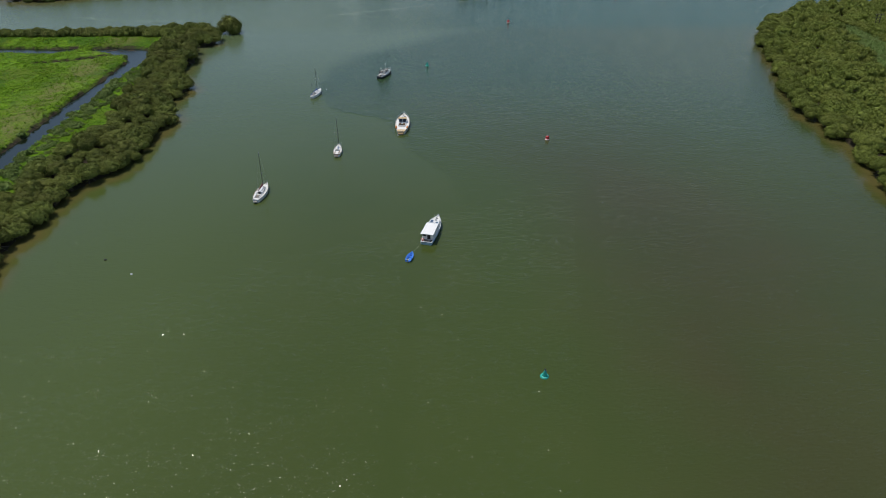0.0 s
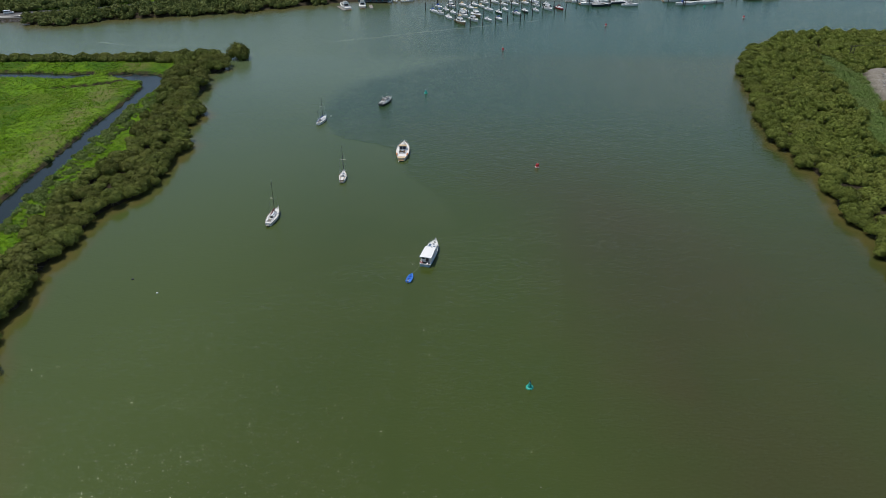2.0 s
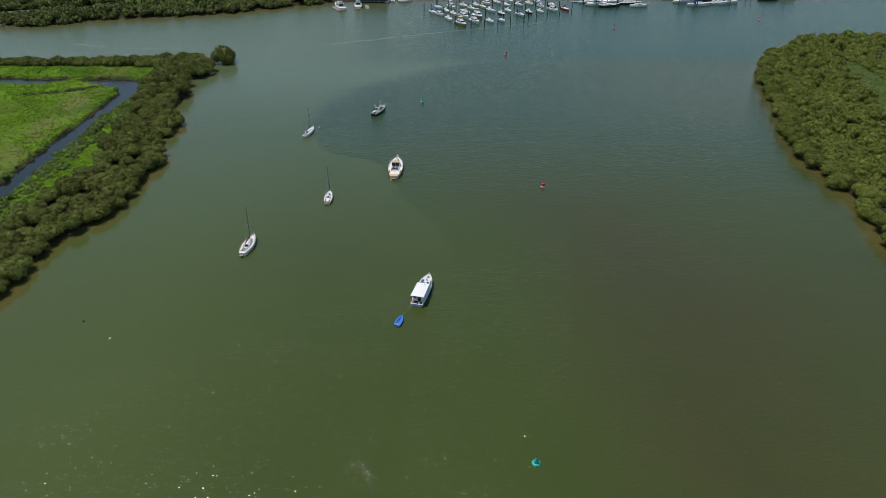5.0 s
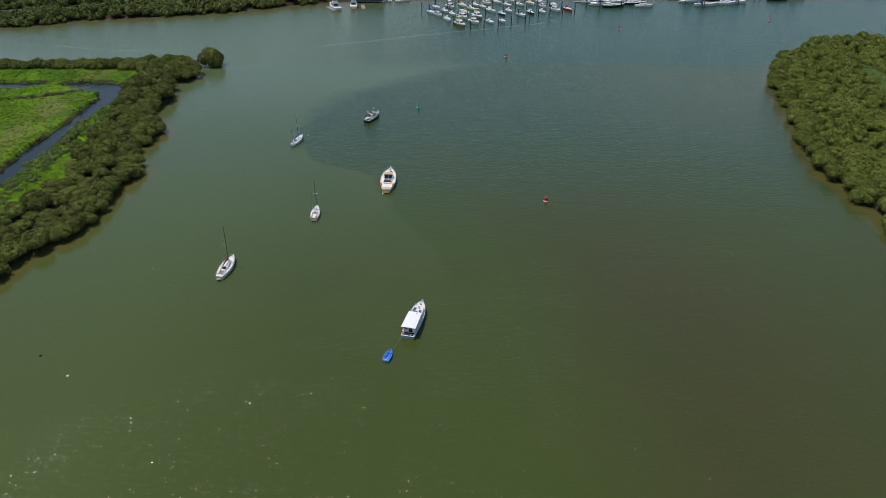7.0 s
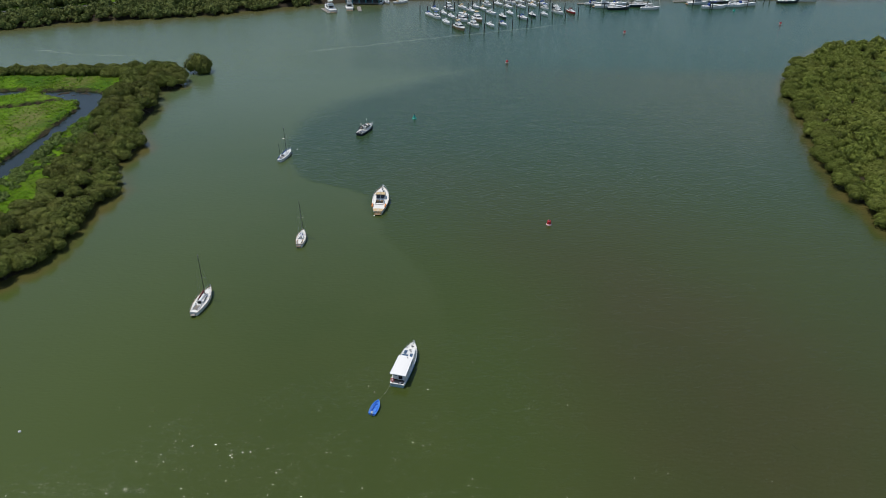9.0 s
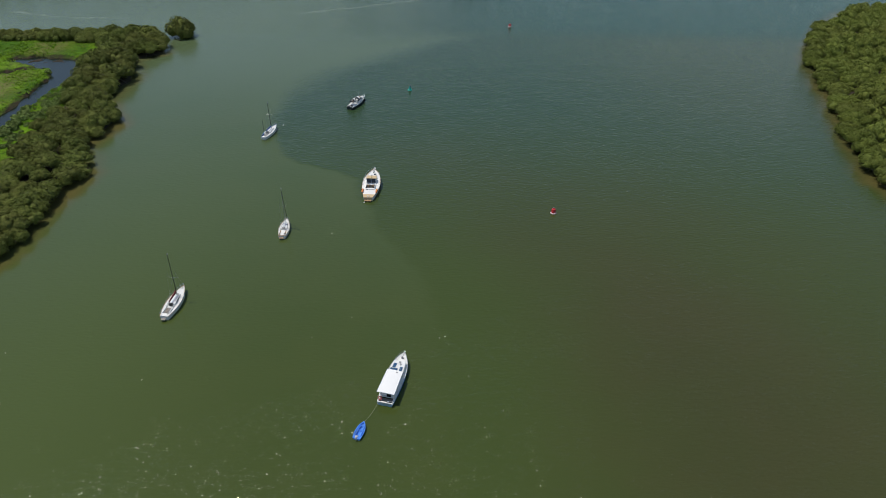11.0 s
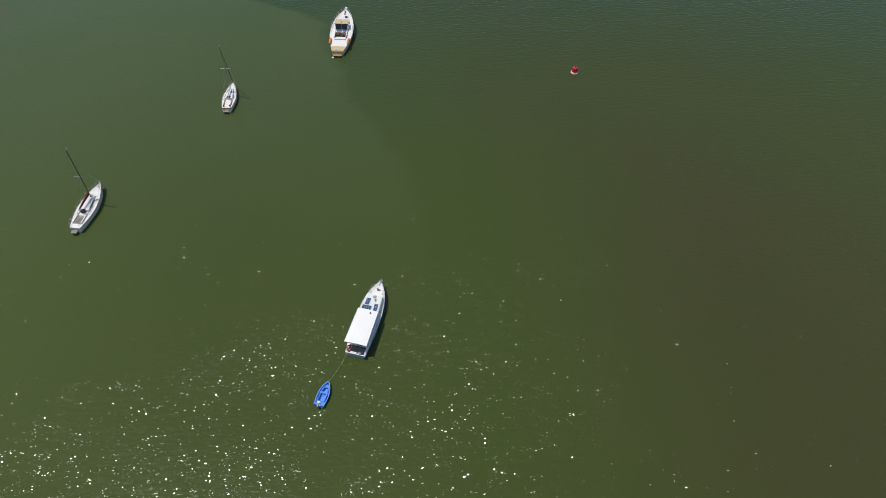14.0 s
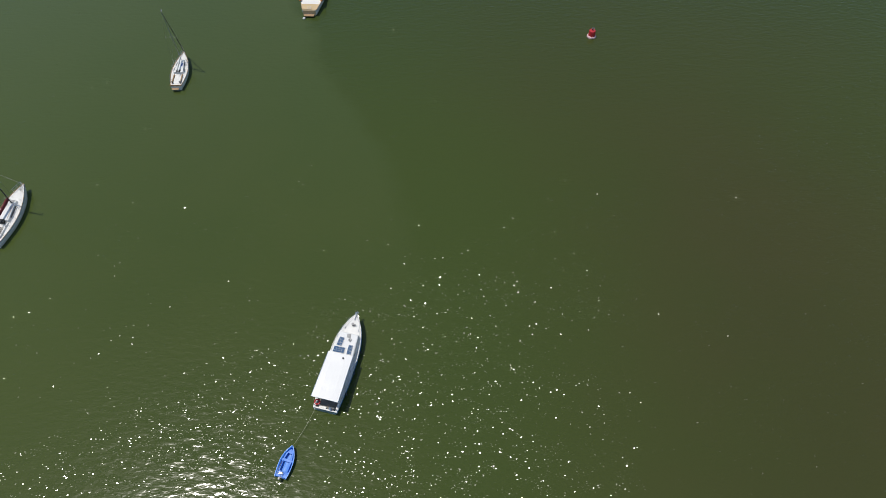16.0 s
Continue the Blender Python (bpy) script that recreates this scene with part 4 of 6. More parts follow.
            box(bm, sd * (1.20 - 0.19 * k), 6.45 + k * 1.05, 1.30, 0.04, 0.62, 0.22, rz=sd * 9, bevel=0.012)
            part("porthole", bm, M_GLASS, ob)
    for x, y, sx, sy, rz in ((-0.42, 6.18, 1.22, 0.70, 2), (-0.55, 7.12, 0.58, 1.02, -3), (0.68, 6.40, 0.50, 1.10, 4)):
        bm = B()
        box(bm, x, y, 1.865, sx, sy, 0.03, rz, 0.008)
        pn = part("solar_panel", bm, M_ALLOY, ob, "blue solar panel in alloy frame")
        for i in range(4):
            for j in range(3):
                u, v = ((i + 0.5) / 4 - 0.5) * (sx - 0.06), ((j + 0.5) / 3 - 0.5) * (sy - 0.06)
                c, s = math.cos(radians(rz)), math.sin(radians(rz))
                bm = B()
                box(bm, x + u * c - v * s, y + u * s + v * c, 1.882, (sx - 0.06) / 4 - 0.014, (sy - 0.06) / 3 - 0.014, 0.008, rz)
                part("cell", bm, M_SOLAR, pn)
    bm = B()
    box(bm, 0.10, 7.95, 1.83, 0.42, 0.42, 0.06, 8, 0.02)
    part("deck_hatch", bm, M_GREY, ob, "grey foredeck hatch")
    bm = B()
    rod(bm, (0.3, 7.55, 1.85), (0.42, 7.3, 1.88), 0.05)
    ring(bm, Matrix.Translation((0.35, 7.5, 1.88)), 0.14, 0.035, 10, 5)
    part("coiled_hose", bm, M_GREY, ob)
    bm = B()
    lathe(bm, [(0.13, 1.30), (0.13, 1.42), (0.07, 1.45), (0.07, 1.55), (0.15, 1.58), (0.15, 1.64)], 12, 0.0, 9.45)
    box(bm, 0.22, 9.45, 1.42, 0.2, 0.16, 0.16, 0, 0.02)
    part("anchor_windlass", bm, M_GREY, ob)
    bm = B()
    rod(bm, (0, 10.0, 1.45), (0, 11.1, 1.52), 0.045)
    rod(bm, (-0.22, 10.95, 1.45), (0.22, 10.95, 1.45), 0.03)
    rod(bm, (-0.2, 10.95, 1.45), (0, 10.6, 1.5), 0.025)
    rod(bm, (0.2, 10.95, 1.45), (0, 10.6, 1.5), 0.025)
    part("anchor", bm, M_STEEL, ob)
    part("bow_rail", ln.rail_posts(B(), 0.60, 0.99, 0.55, 5, closed=True), M_STEEL, ob)
    for x, y in ((0.75, 9.0), (-0.75, 9.0), (1.18, 0.3), (-1.18, 0.3)):
        cleat(ob, x, y, ln.sheer(y / 10.9))
    lifebuoy(ob, pose(-0.93, 0.55, 1.02, 35, 0, 20))
    bm = B()
    box(bm, 0.85, 0.28, 0.86, 0.34, 0.24, 0.42, 5, 0.05)
    part("engine_cowl", bm, M_NAVY, ob, "dark outboard motor on a bracket")
    bm = B()
    lathe(bm, [(0.02, 0.80), (0.17, 0.90), (0.18, 0.98), (0.02, 1.08)], 12, 0.55, 0.22)
    part("barbecue", bm, M_STEEL, ob)
    bm = B()
    box(bm, -0.35, 0.25, 0.50, 0.8, 0.3, 0.24, 0, 0.04)
    part("cockpit_locker", bm, M_GEL, ob)
    for sd, y in ((1, 2.2), (1, 4.6), (1, 7.0), (-1, 3.2), (-1, 6.2)):
        x = sd * (ln.half(y / 10.9) + 0.10)
        bm = B()
        lathe(bm, [(0.02, 0.15), (0.09, 0.22), (0.09, 0.58), (0.02, 0.66)], 8, x, y)
        rod(bm, (x, y, 0.65), (x - sd * 0.1, y, 0.95), 0.01, seg=4)
        part("fender", bm, M_NAVY, ob)
    return ob


def dinghy():
    ln = Lines(3.15, 1.38, 0.62, 0.42, 0.12, 0.84, 0.40, 2.2)
    ob = thing("rowing_dinghy", facing(-3.58, 63.25, 0.85, 3.0), "small blue plastic dinghy towed behind the launch", "dinghy")
    bm = B()
    rings = []
    n = 14
    for i in range(n + 1):
        s = i / n
        b, z, y = ln.half(s), ln.sheer(s), s * ln.L
        t = 0.07 if i < n else 0.01
        bi = max(b - t, 0.008)
        yi = min(max(y, 0.07), ln.L - 0.16)
        pts = [(0, y - 0.10 * s, -0.12), (b * 0.62, y - 0.08 * s, -0.08), (b * 0.94, y - 0.03 * s, z * 0.4), (b + 0.02, y, z), (bi, yi, z), (bi * 0.92, yi, z * 0.45), (bi * 0.72, yi, 0.06), (0, yi, 0.05)]
        rings.append(pts + [(-p[0], p[1], p[2]) for p in pts[-2:0:-1]])
    loft(bm, rings)
    part("hull", bm, M_DINGHY, ob, "bright blue moulded hull", True)
    bm = B()
    ln.band(bm, 0.90, 1.04, 0.03, 12)
    part("gunwale", bm, M_DINGHY, ob)
    for nm, y, dy in (("stern_thwart", 0.36, 0.58), ("middle_thwart", 1.72, 0.26), ("bow_deck", 2.62, 0.44)):
        bm = B()
        w = (ln.half(y / 3.15) - 0.06) * 2
        box(bm, 0, y, 0.30, w, dy, 0.05, 0, 0.015, 1.0)
        for sd in (1, -1):
            box(bm, sd * w * 0.3, y, 0.16, 0.06, dy * 0.8, 0.24)
        part(nm, bm, M_DINGHY_IN, ob)
    bm = B()
    box(bm, 0, 0.02, 0.36, 0.30, 0.06, 0.22, 0, 0.01)
    part("motor_pad", bm, M_GEL, ob)
    bm = B()
    box(bm, 0, -0.14, 0.60, 0.22, 0.30, 0.26, 0, 0.05)
    rod(bm, (0, -0.15, 0.48), (0, -0.15, -0.35), 0.05)
    rod(bm, (0, 0.0, 0.55), (0.10, 0.5, 0.66), 0.022)
    part("outboard_motor", bm, M_GREY, ob, "small grey outboard motor")
    bm = B()
    for sd in (1, -1):
        box(bm, sd * 0.40, 1.15, 0.24, 0.14, 1.0, 0.30, 0, 0.02)
        box(bm, sd * 0.33, 2.15, 0.26, 0.14, 0.62, 0.30, sd * 12, 0.02)
    part("side_bench", bm, M_DINGHY_IN, ob)
    bm = B()
    box(bm, -0.12, 0.42, 0.36, 0.42, 0.26, 0.10, 12, 0.03)
    rod(bm, (-0.5, 0.25, 0.42), (-0.42, 1.5, 0.46), 0.02, seg=6)
    part("loose_gear", bm, M_ALLOY, ob, "pale gear on the stern seat")
    return ob


launch()
dinghy()
# towing line, sagging a little
cv = bpy.data.curves.new("tow_rope", "CURVE")
cv.dimensions, cv.bevel_depth, cv.bevel_resolution = "3D", 0.013, 2
sp = cv.splines.new("POLY")
sp.points.add(15)
for i, q in enumerate(sp.points):
    u = i / 15
    q.co = (-0.85 + u * (-2.68 + 0.85), 70.15 + u * (66.30 - 70.15), 0.78 + u * (0.60 - 0.78) - 0.42 * 4 * u * (1 - u), 1)
cv.materials.append(M_ROPE)
tagged(new("tow_rope", cv), "pale tow line from launch to dinghy", "rope")


# ---- sailing yachts ----
def rigging(ob, base, top, bow, stern, beam, y_chain, spread=0.55, r=0.07, mat=None, both=False, furled=None, stay=1.0):
    mast = part("mast", rod(B(), base, top, r, r * 0.6, 10), mat or M_MAST, ob, "dark alloy mast")
    b, t = Vector(base), Vector(top)
    sp_c = b.lerp(t, spread)
    sw = beam * 0.36
    bm = B()
    rod(bm, sp_c + Vector((-sw, -0.1, 0.03)), sp_c, 0.026, seg=5)
    rod(bm, sp_c + Vector((sw, -0.1, 0.03)), sp_c, 0.026, seg=5)
    part("spreader", bm, M_ALLOY, mast, "pale spreaders")
    bm = B()
    rod(bm, t, t + Vector((0, 0, 0.5)), 0.012, seg=4)
    box(bm, t.x, t.y + 0.1, t.z + 0.05, 0.10, 0.35, 0.10)
    part("masthead_gear", bm, M_ALLOY, mast)
    if furled:
        part("furled_headsail", rod(B(), Vector(bow), t.lerp(Vector(bow), 0.04), 0.06, 0.03, 7), furled, ob, "headsail rolled on the forestay")
    else:
        part("forestay", rod(B(), bow, b.lerp(t, stay), 0.016, seg=4), M_STEEL, ob)
    if both:
        part("backstay", rod(B(), stern, t, 0.012, seg=4), M_STEEL, ob)
    for sd in (1, -1):
        bm = B()
        tip = sp_c + Vector((sd * sw, -0.1, 0.03))
        foot = Vector((sd * beam * 0.46, y_chain, b.z - 0.25))
        rod(bm, foot, tip, 0.012, seg=4)
        rod(bm, tip, t, 0.012, seg=4)
        rod(bm, foot + Vector((0, -0.35, 0)), sp_c, 0.010, seg=4)
        part("shroud", bm, M_STEEL, ob)
    return mast


def sail_cover(bm, a, b, r0, r1, n=9, seed=1):
    """A sail flaked on its boom under a cover: lumpy and sagging."""
    rg2 = random.Random(seed)
    a, b = Vector(a), Vector(b)
    rings = []
    for i in range(n + 1):
        u = i / n
        c = a.lerp(b, u)
        r = (r0 + (r1 - r0) * u) * rg2.uniform(0.85, 1.12)
        rings.append([(c.x + r * 0.62 * math.cos(t), c.y, c.z + r * 1.1 * math.sin(t) + 0.05) for t in (k / 8 * math.tau for k in range(8))])
    return loft(bm, rings)


def yacht_a():
    ln = Lines(8.75, 2.75, 1.12, 0.82, 0.5, 0.55, 0.45, 1.8)
    ob = thing("sailing_yacht", facing(-40.75, 89.4, 0.95, 8.65), "white sloop with maroon sail cover and stern platform, moored", "sailboat")
    part("hull", ln.hull(B()), M_GEL, ob, "white hull", True)
    part("cove_stripe", ln.band(B(), 0.80, 0.86, 0.008), M_BLUE_LINE, ob)
    part("toe_rail", ln.band(B(), 0.96, 1.05, 0.012), M_TEAK, ob)
    part("deck", ln.deck(B(), 0.01, 0.99, 0.02), M_DECK, ob, "worn white deck")
    part("coachroof", house(B(), 3.1, 6.4, 1.75, 0.95, 0.80, 0.48, 0.5, 0.05, 0.88), M_GEL, ob)
    for sd in (1, -1):
        bm = B()
        box(bm, sd * 0.72, 4.5, 1.10, 0.04, 1.7, 0.16, sd * 5.5, 0.012)
        part("cabin_window", bm, M_GLASS, ob)
        part("grab_rail", rod(B(), (sd * 0.55, 3.4, 1.34), (sd * 0.40, 5.6, 1.34), 0.022, seg=5), M_TEAK, ob)
        bm = B()
        box(bm, sd * 0.62, 1.95, 0.92, 0.16, 2.2, 0.22, 0, 0.03)
        part("cockpit_coaming", bm, M_GEL, ob)
        bm = B()
        lathe(bm, [(0.09, 1.0), (0.07, 1.08), (0.10, 1.14)], 10, sd * 0.62, 2.5)
        part("winch", bm, M_STEEL, ob)
    bm = B()
    box(bm, 0, 1.95, 0.83, 1.05, 2.1, 0.05)
    part("cockpit_sole", bm, M_GREY, ob, "grey cockpit floor")
    for k in range(5):
        bm = B()
        box(bm, -0.42 + k * 0.21, 1.6, 0.875, 0.15, 1.5, 0.03)
        part("slat", bm, M_PLANK, ob)
    # solid black block stands in for the shade inside the open hatchway
    bm = B()
    box(bm, 0.0, 3.0, 1.14, 0.62, 0.5, 0.42, 0, 0.06)
    part("companionway_hood", bm, M_BLACK, ob, "solid black hood for the dark open companionway")
    bm = B()
    box(bm, 0, 5.8, 1.30, 0.5, 0.5, 0.06, 0, 0.02)
    part("deck_hatch", bm, M_GREY, ob)
    bm = B()
    rod(bm, (0.0, 0.9, 0.9), (0.05, 1.7, 1.25), 0.03)
    part("tiller", bm, M_TEAK, ob)
    bm = B()
    box(bm, -0.05, -0.28, 0.42, 0.85, 0.62, 0.06, 0, 0.02)
    rod(bm, (-0.3, -0.1, 0.42), (-0.3, 0.1, 0.75), 0.02)
    rod(bm, (0.25, -0.1, 0.42), (0.25, 0.1, 0.75), 0.02)
    part("stern_platform", bm, M_PLANK, ob, "grey boarding platform at the stern")
    rigging(ob, (0, 5.65, 1.25), (0.06, 5.9, 10.1), (0, 8.6, 1.2), (0, 0.1, 0.9), 2.75, 5.3, 0.45, stay=0.72)
    bm = B()
    rod(bm, (0, 5.5, 1.95), (-0.05, 2.5, 1.80), 0.05)
    boom = part("boom", bm, M_ALLOY, ob)
    part("sail_cover", sail_cover(B(), (0, 5.55, 2.05), (-0.05, 2.7, 1.86), 0.26, 0.13), M_MAROON, boom, "maroon sail cover", True)
    part("pulpit", ln.rail_posts(B(), 0.84, 0.985, 0.6, 2, r=0.022, wire=0.02, closed=True), M_STEEL, ob)
    for sd in (1, -1):
        part("lifeline", ln.rail_posts(B(), 0.14, 0.84, 0.6, 5, r=0.016, wire=0.008, sides=(sd,)), M_STEEL, ob)
    for sd in (1, -1):
        part("stern_rail", ln.rail_posts(B(), 0.02, 0.14, 0.65, 1, r=0.022, wire=0.018, sides=(sd,)), M_STEEL, ob)
    bm = B()
    rod(bm, (-0.1, 8.2, 1.15), (0.15, 7.6, 1.12), 0.03)
    rod(bm, (-0.15, 7.7, 1.13), (0.2, 7.9, 1.13), 0.03)
    part("anchor", bm, M_GREY, ob)
    return ob


def yacht_b():
    ln = Lines(6.7, 2.25, 1.0, 0.74, 0.45, 0.62, 0.42, 1.8)
    ob = thing("sailing_yacht", facing(-25.0, 115.3, -0.15, 6.7), "small white sloop with varnished stern rails, moored", "sailboat")
    part("hull", ln.hull(B()), M_GEL, ob, "white hull", True)
    part("toe_rail", ln.band(B(), 0.95, 1.07, 0.015, s1=0.97), M_TEAK, ob, "varnished timber toe rail")
    part("deck", ln.deck(B(), 0.01, 0.99, 0.02), M_DECK, ob)
    part("coachroof", house(B(), 2.35, 5.2, 1.5, 0.8, 0.72, 0.42, 0.45, 0.05, 0.88), M_GEL, ob)
    for sd in (1, -1):
        for k in range(2):
            bm = B()
            box(bm, sd * (0.66 - 0.12 * k), 3.1 + k * 1.0, 0.97, 0.04, 0.6, 0.14, sd * 7, 0.012)
            part("cabin_window", bm, M_GLASS, ob)
        bm = B()
        box(bm, sd * 0.56, 1.35, 0.84, 0.14, 1.7, 0.2, 0, 0.03)
        part("cockpit_bench", bm, M_TEAK, ob)
    bm = B()
    box(bm, 0, 1.35, 0.745, 0.95, 1.6, 0.05)
    part("cockpit_sole", bm, M_DECK, ob)
    for sd in (1, -1):
        bm = B()
        box(bm, sd * 0.17, 2.55, 1.155, 0.28, 0.5, 0.04, 0, 0.01)
        part("hatch_window", bm, M_BLACK, ob, "black hatch pane")
    bm = B()
    box(bm, -0.1, -0.15, 0.42, 0.95, 0.42, 0.06, 0, 0.015)
    part("stern_platform", bm, M_TEAK, ob)
    bm = B()
    box(bm, 0.0, 0.1, 0.82, 1.6, 0.10, 0.16, 0, 0.02)
    part("stern_board", bm, M_TEAK, ob)
    rigging(ob, (0, 4.75, 1.1), (0.1, 4.6, 9.4), (0, 6.6, 1.05), (0, 0.1, 0.8), 2.35, 4.4, 0.5, 0.055, M_ALLOY, furled=M_BLACK)
    bm = B()
    rod(bm, (0, 4.65, 1.55), (0.03, 2.0, 1.45), 0.045)
    boom = part("boom", bm, M_ALLOY, ob)
    part("sail_cover", sail_cover(B(), (0, 4.6, 1.62), (0.03, 2.3, 1.52), 0.19, 0.11, seed=4), M_GEL, boom, "white sail cover", True)
    bm = B()
    box(bm, -0.25, 4.2, 1.17, 0.22, 0.6, 0.10, 10, 0.03)
    box(bm, 0.28, 3.8, 1.17, 0.18, 0.5, 0.08, -8, 0.03)
    part("lashed_bag", bm, M_BLUE_CANVAS, ob)
    part("pulpit", ln.rail_posts(B(), 0.84, 0.985, 0.5, 2, r=0.02, wire=0.018, closed=True), M_STEEL, ob)
    for sd in (1, -1):
        part("lifeline", ln.rail_posts(B(), 0.05, 0.84, 0.5, 5, r=0.014, wire=0.008, sides=(sd,)), M_STEEL, ob)
    bm = B()
    for x in (-0.5, 0.5):
        lathe(bm, [(0.09, 0.95), (0.10, 1.0), (0.09, 1.12), (0.02, 1.16)], 8, x, 0.55)
    part("stern_lanterns", bm, M_BLACK, ob)
    return ob


def ketch():
    ln = Lines(8.0, 2.3, 1.05, 0.78, 0.5, 0.5, 0.45, 1.8)
    ob = thing("ketch", facing(-39.3, 161.7, 1.95, 7.6), "white two-masted ketch with blue sail covers, moored", "sailboat")
    part("hull", ln.hull(B()), M_GEL, ob, "white hull", True)
    part("toe_rail", ln.band(B(), 0.95, 1.05, 0.015), M_BLUE_LINE, ob)
    part("deck", ln.deck(B(), 0.01, 0.99, 0.02), M_DECK, ob)
    part("coachroof", house(B(), 2.6, 5.8, 1.6, 0.85, 0.76, 0.42, 0.45, 0.05, 0.88), M_GEL, ob)
    bm = B()
    box(bm, 0, 1.6, 0.80, 0.95, 1.7, 0.05)
    part("cockpit_sole", bm, M_GREY, ob)
    bm = B()
    house(bm, 2.35, 2.9, 0.9, 0.8, 0.85, 0.55, 0.2, 0.0, 0.85, 0.06)
    part("companionway_hood", bm, M_GREY, ob, "grey companionway hood")
    rigging(ob, (0, 4.9, 1.15), (-0.1, 4.95, 8.5), (0, 7.9, 1.1), (0, 1.2, 0.9), 2.5, 4.6, 0.55, 0.075, M_MAST)
    part("mizzen_mast", rod(B(), (0, 0.9, 0.8), (-0.05, 0.95, 5.2), 0.055, 0.035, 8), M_MAST, ob)
    for a, b, r0, r1, y in (((0, 4.8, 1.75), (0, 1.9, 1.65), 0.22, 0.13, 1.9), ((0, 0.8, 1.45), (0, -0.7, 1.4), 0.13, 0.09, -0.7)):
        bm = B()
        rod(bm, (a[0], a[1], a[2] - 0.12), (b[0], b[1], b[2] - 0.1), 0.045)
        boom = part("boom", bm, M_ALLOY, ob)
        part("sail_cover", sail_cover(B(), a, b, r0, r1, seed=8), M_BLUE_CANVAS, boom, "blue sail cover", True)
    part("pulpit", ln.rail_posts(B(), 0.84, 0.985, 0.55, 2, r=0.02, wire=0.018, closed=True), M_STEEL, ob)
    for sd in (1, -1):
        part("lifeline", ln.rail_posts(B(), 0.05, 0.84, 0.55, 5, r=0.014, wire=0.008, sides=(sd,)), M_STEEL, ob)
    return ob


def motor_yacht():
    ln = Lines(12.3, 4.2, 1.75, 0.95, 0.6, 0.50, 0.48, 2.3)
    ob = thing("motor_yacht", facing(-8.5, 131.1, 0.40, 12.4), "white motor yacht with tan wheelhouse roof and timber stern, moored", "boat")
    part("hull", ln.hull(B()), M_GEL, ob, "white hull", True)
    part("gunwale", ln.band(B(), 0.92, 1.04, 0.02), M_TEAK, ob, "varnished rubbing strake")
    part("deck", ln.deck(B(), 0.02, 0.99, 0.05), M_DECK, ob, "cream painted deck")
    bm = B()
    ln.deck(bm, 0.012, 0.115, 0.04, 0.06)
    part("aft_deck", bm, M_TAN, ob, "tan aft deck")
    bm = B()
    box(bm, 0, -0.03, 0.52, 1.9, 0.06, 0.8, 0, 0.02)
    part("transom_board", bm, M_TAN, ob, "varnished transom")
    part("trunk_cabin", house(B(), 8.0, 10.4, 2.5, 1.7, 1.25, 0.45, 0.5, 0.0, 0.9), M_GEL, ob)
    bm = B()
    house(bm, 5.6, 7.8, 2.45, 2.3, 1.0, 1.30, 0.45, 0.9, 0.92)
    part("wheelhouse", bm, M_GEL, ob)
    bm = B()
    house(bm, 6.3, 7.85, 2.6, 2.2, 2.29, 0.10, 0.25, 0.0, 0.97, 0.03)
    part("wheelhouse_roof", bm, M_TAN, ob, "tan wheelhouse roof")
    for sd in (1, -1):
        bm = B()
        box(bm, sd * 0.53, 6.0, 1.93, 0.92, 0.95, 0.06, 0, 0.015, rx=52)
        part("roof_hatch", bm, M_GLASS, ob, "black tinted roof panel")
        bm = B()
        box(bm, sd * 1.16, 6.9, 1.95, 0.05, 1.0, 0.42, sd * 1.5, 0.015)
        part("side_window", bm, M_GLASS, ob)
        bm = B()
        lathe(bm, [(0.02, 0.0), (0.20, 0.18), (0.22, 0.9), (0.17, 1.6), (0.02, 1.85)], 10)
        bmesh.ops.rotate(bm, verts=bm.verts, cent=(0, 0, 0), matrix=Matrix.Rotation(radians(-90), 3, "X"))
        bmesh.ops.translate(bm, verts=bm.verts, vec=(sd * 1.62, 1.75, 1.22))
        part("rolled_cover", bm, M_ORANGE, ob, "orange-brown rolled cover on the rail", True)
    # the sole is black to put the cockpit's shade into its colour
    bm = B()
    box(bm, 0, 4.85, 1.10, 1.95, 1.35, 0.05)
    part("cockpit_sole", bm, M_BLACK, ob, "black floor painted for cockpit shade")
    for sd in (1, -1):
        bm = B()
        box(bm, sd * 1.05, 4.7, 1.27, 0.14, 1.8, 0.42, 0, 0.03)
        part("cockpit_side", bm, M_GEL, ob)
        bm = B()
        box(bm, sd * 0.55, 4.7, 1.26, 0.5, 0.5, 0.28, 0, 0.06)
        box(bm, sd * 0.55, 4.45, 1.53, 0.5, 0.10, 0.36, 0, 0.04)
        part("seat", bm, M_TEAK, ob)
    bm = B()
    box(bm, 0, 3.5, 1.12, 2.0, 0.4, 0.2, 0, 0.04)
    part("aft_locker", bm, M_GEL, ob)
    bm = B()
    box(bm, -0.05, -0.28, 0.30, 1.55, 0.62, 0.08, 0, 0.02)
    part("swim_platform", bm, M_TEAK, ob, "timber swim platform")
    bm = B()
    for x in (-0.22, 0.22):
        rod(bm, (x, -0.12, 0.35), (x, 0.5, 1.25), 0.03, seg=6)
    for k in range(4):
        u = 0.15 + k * 0.25
        rod(bm, (-0.22, -0.12 + 0.62 * u, 0.35 + 0.9 * u), (0.22, -0.12 + 0.62 * u, 0.35 + 0.9 * u), 0.03, seg=6)
    part("stern_ladder", bm, M_GEL, ob, "white stern ladder")
    bm = B()
    lathe(bm, [(0.05, 1.74), (0.26, 1.77), (0.26, 1.83), (0.05, 1.85)], 14, 0.45, 9.4)
    part("round_hatch", bm, M_BLACK, ob)
    bm = B()
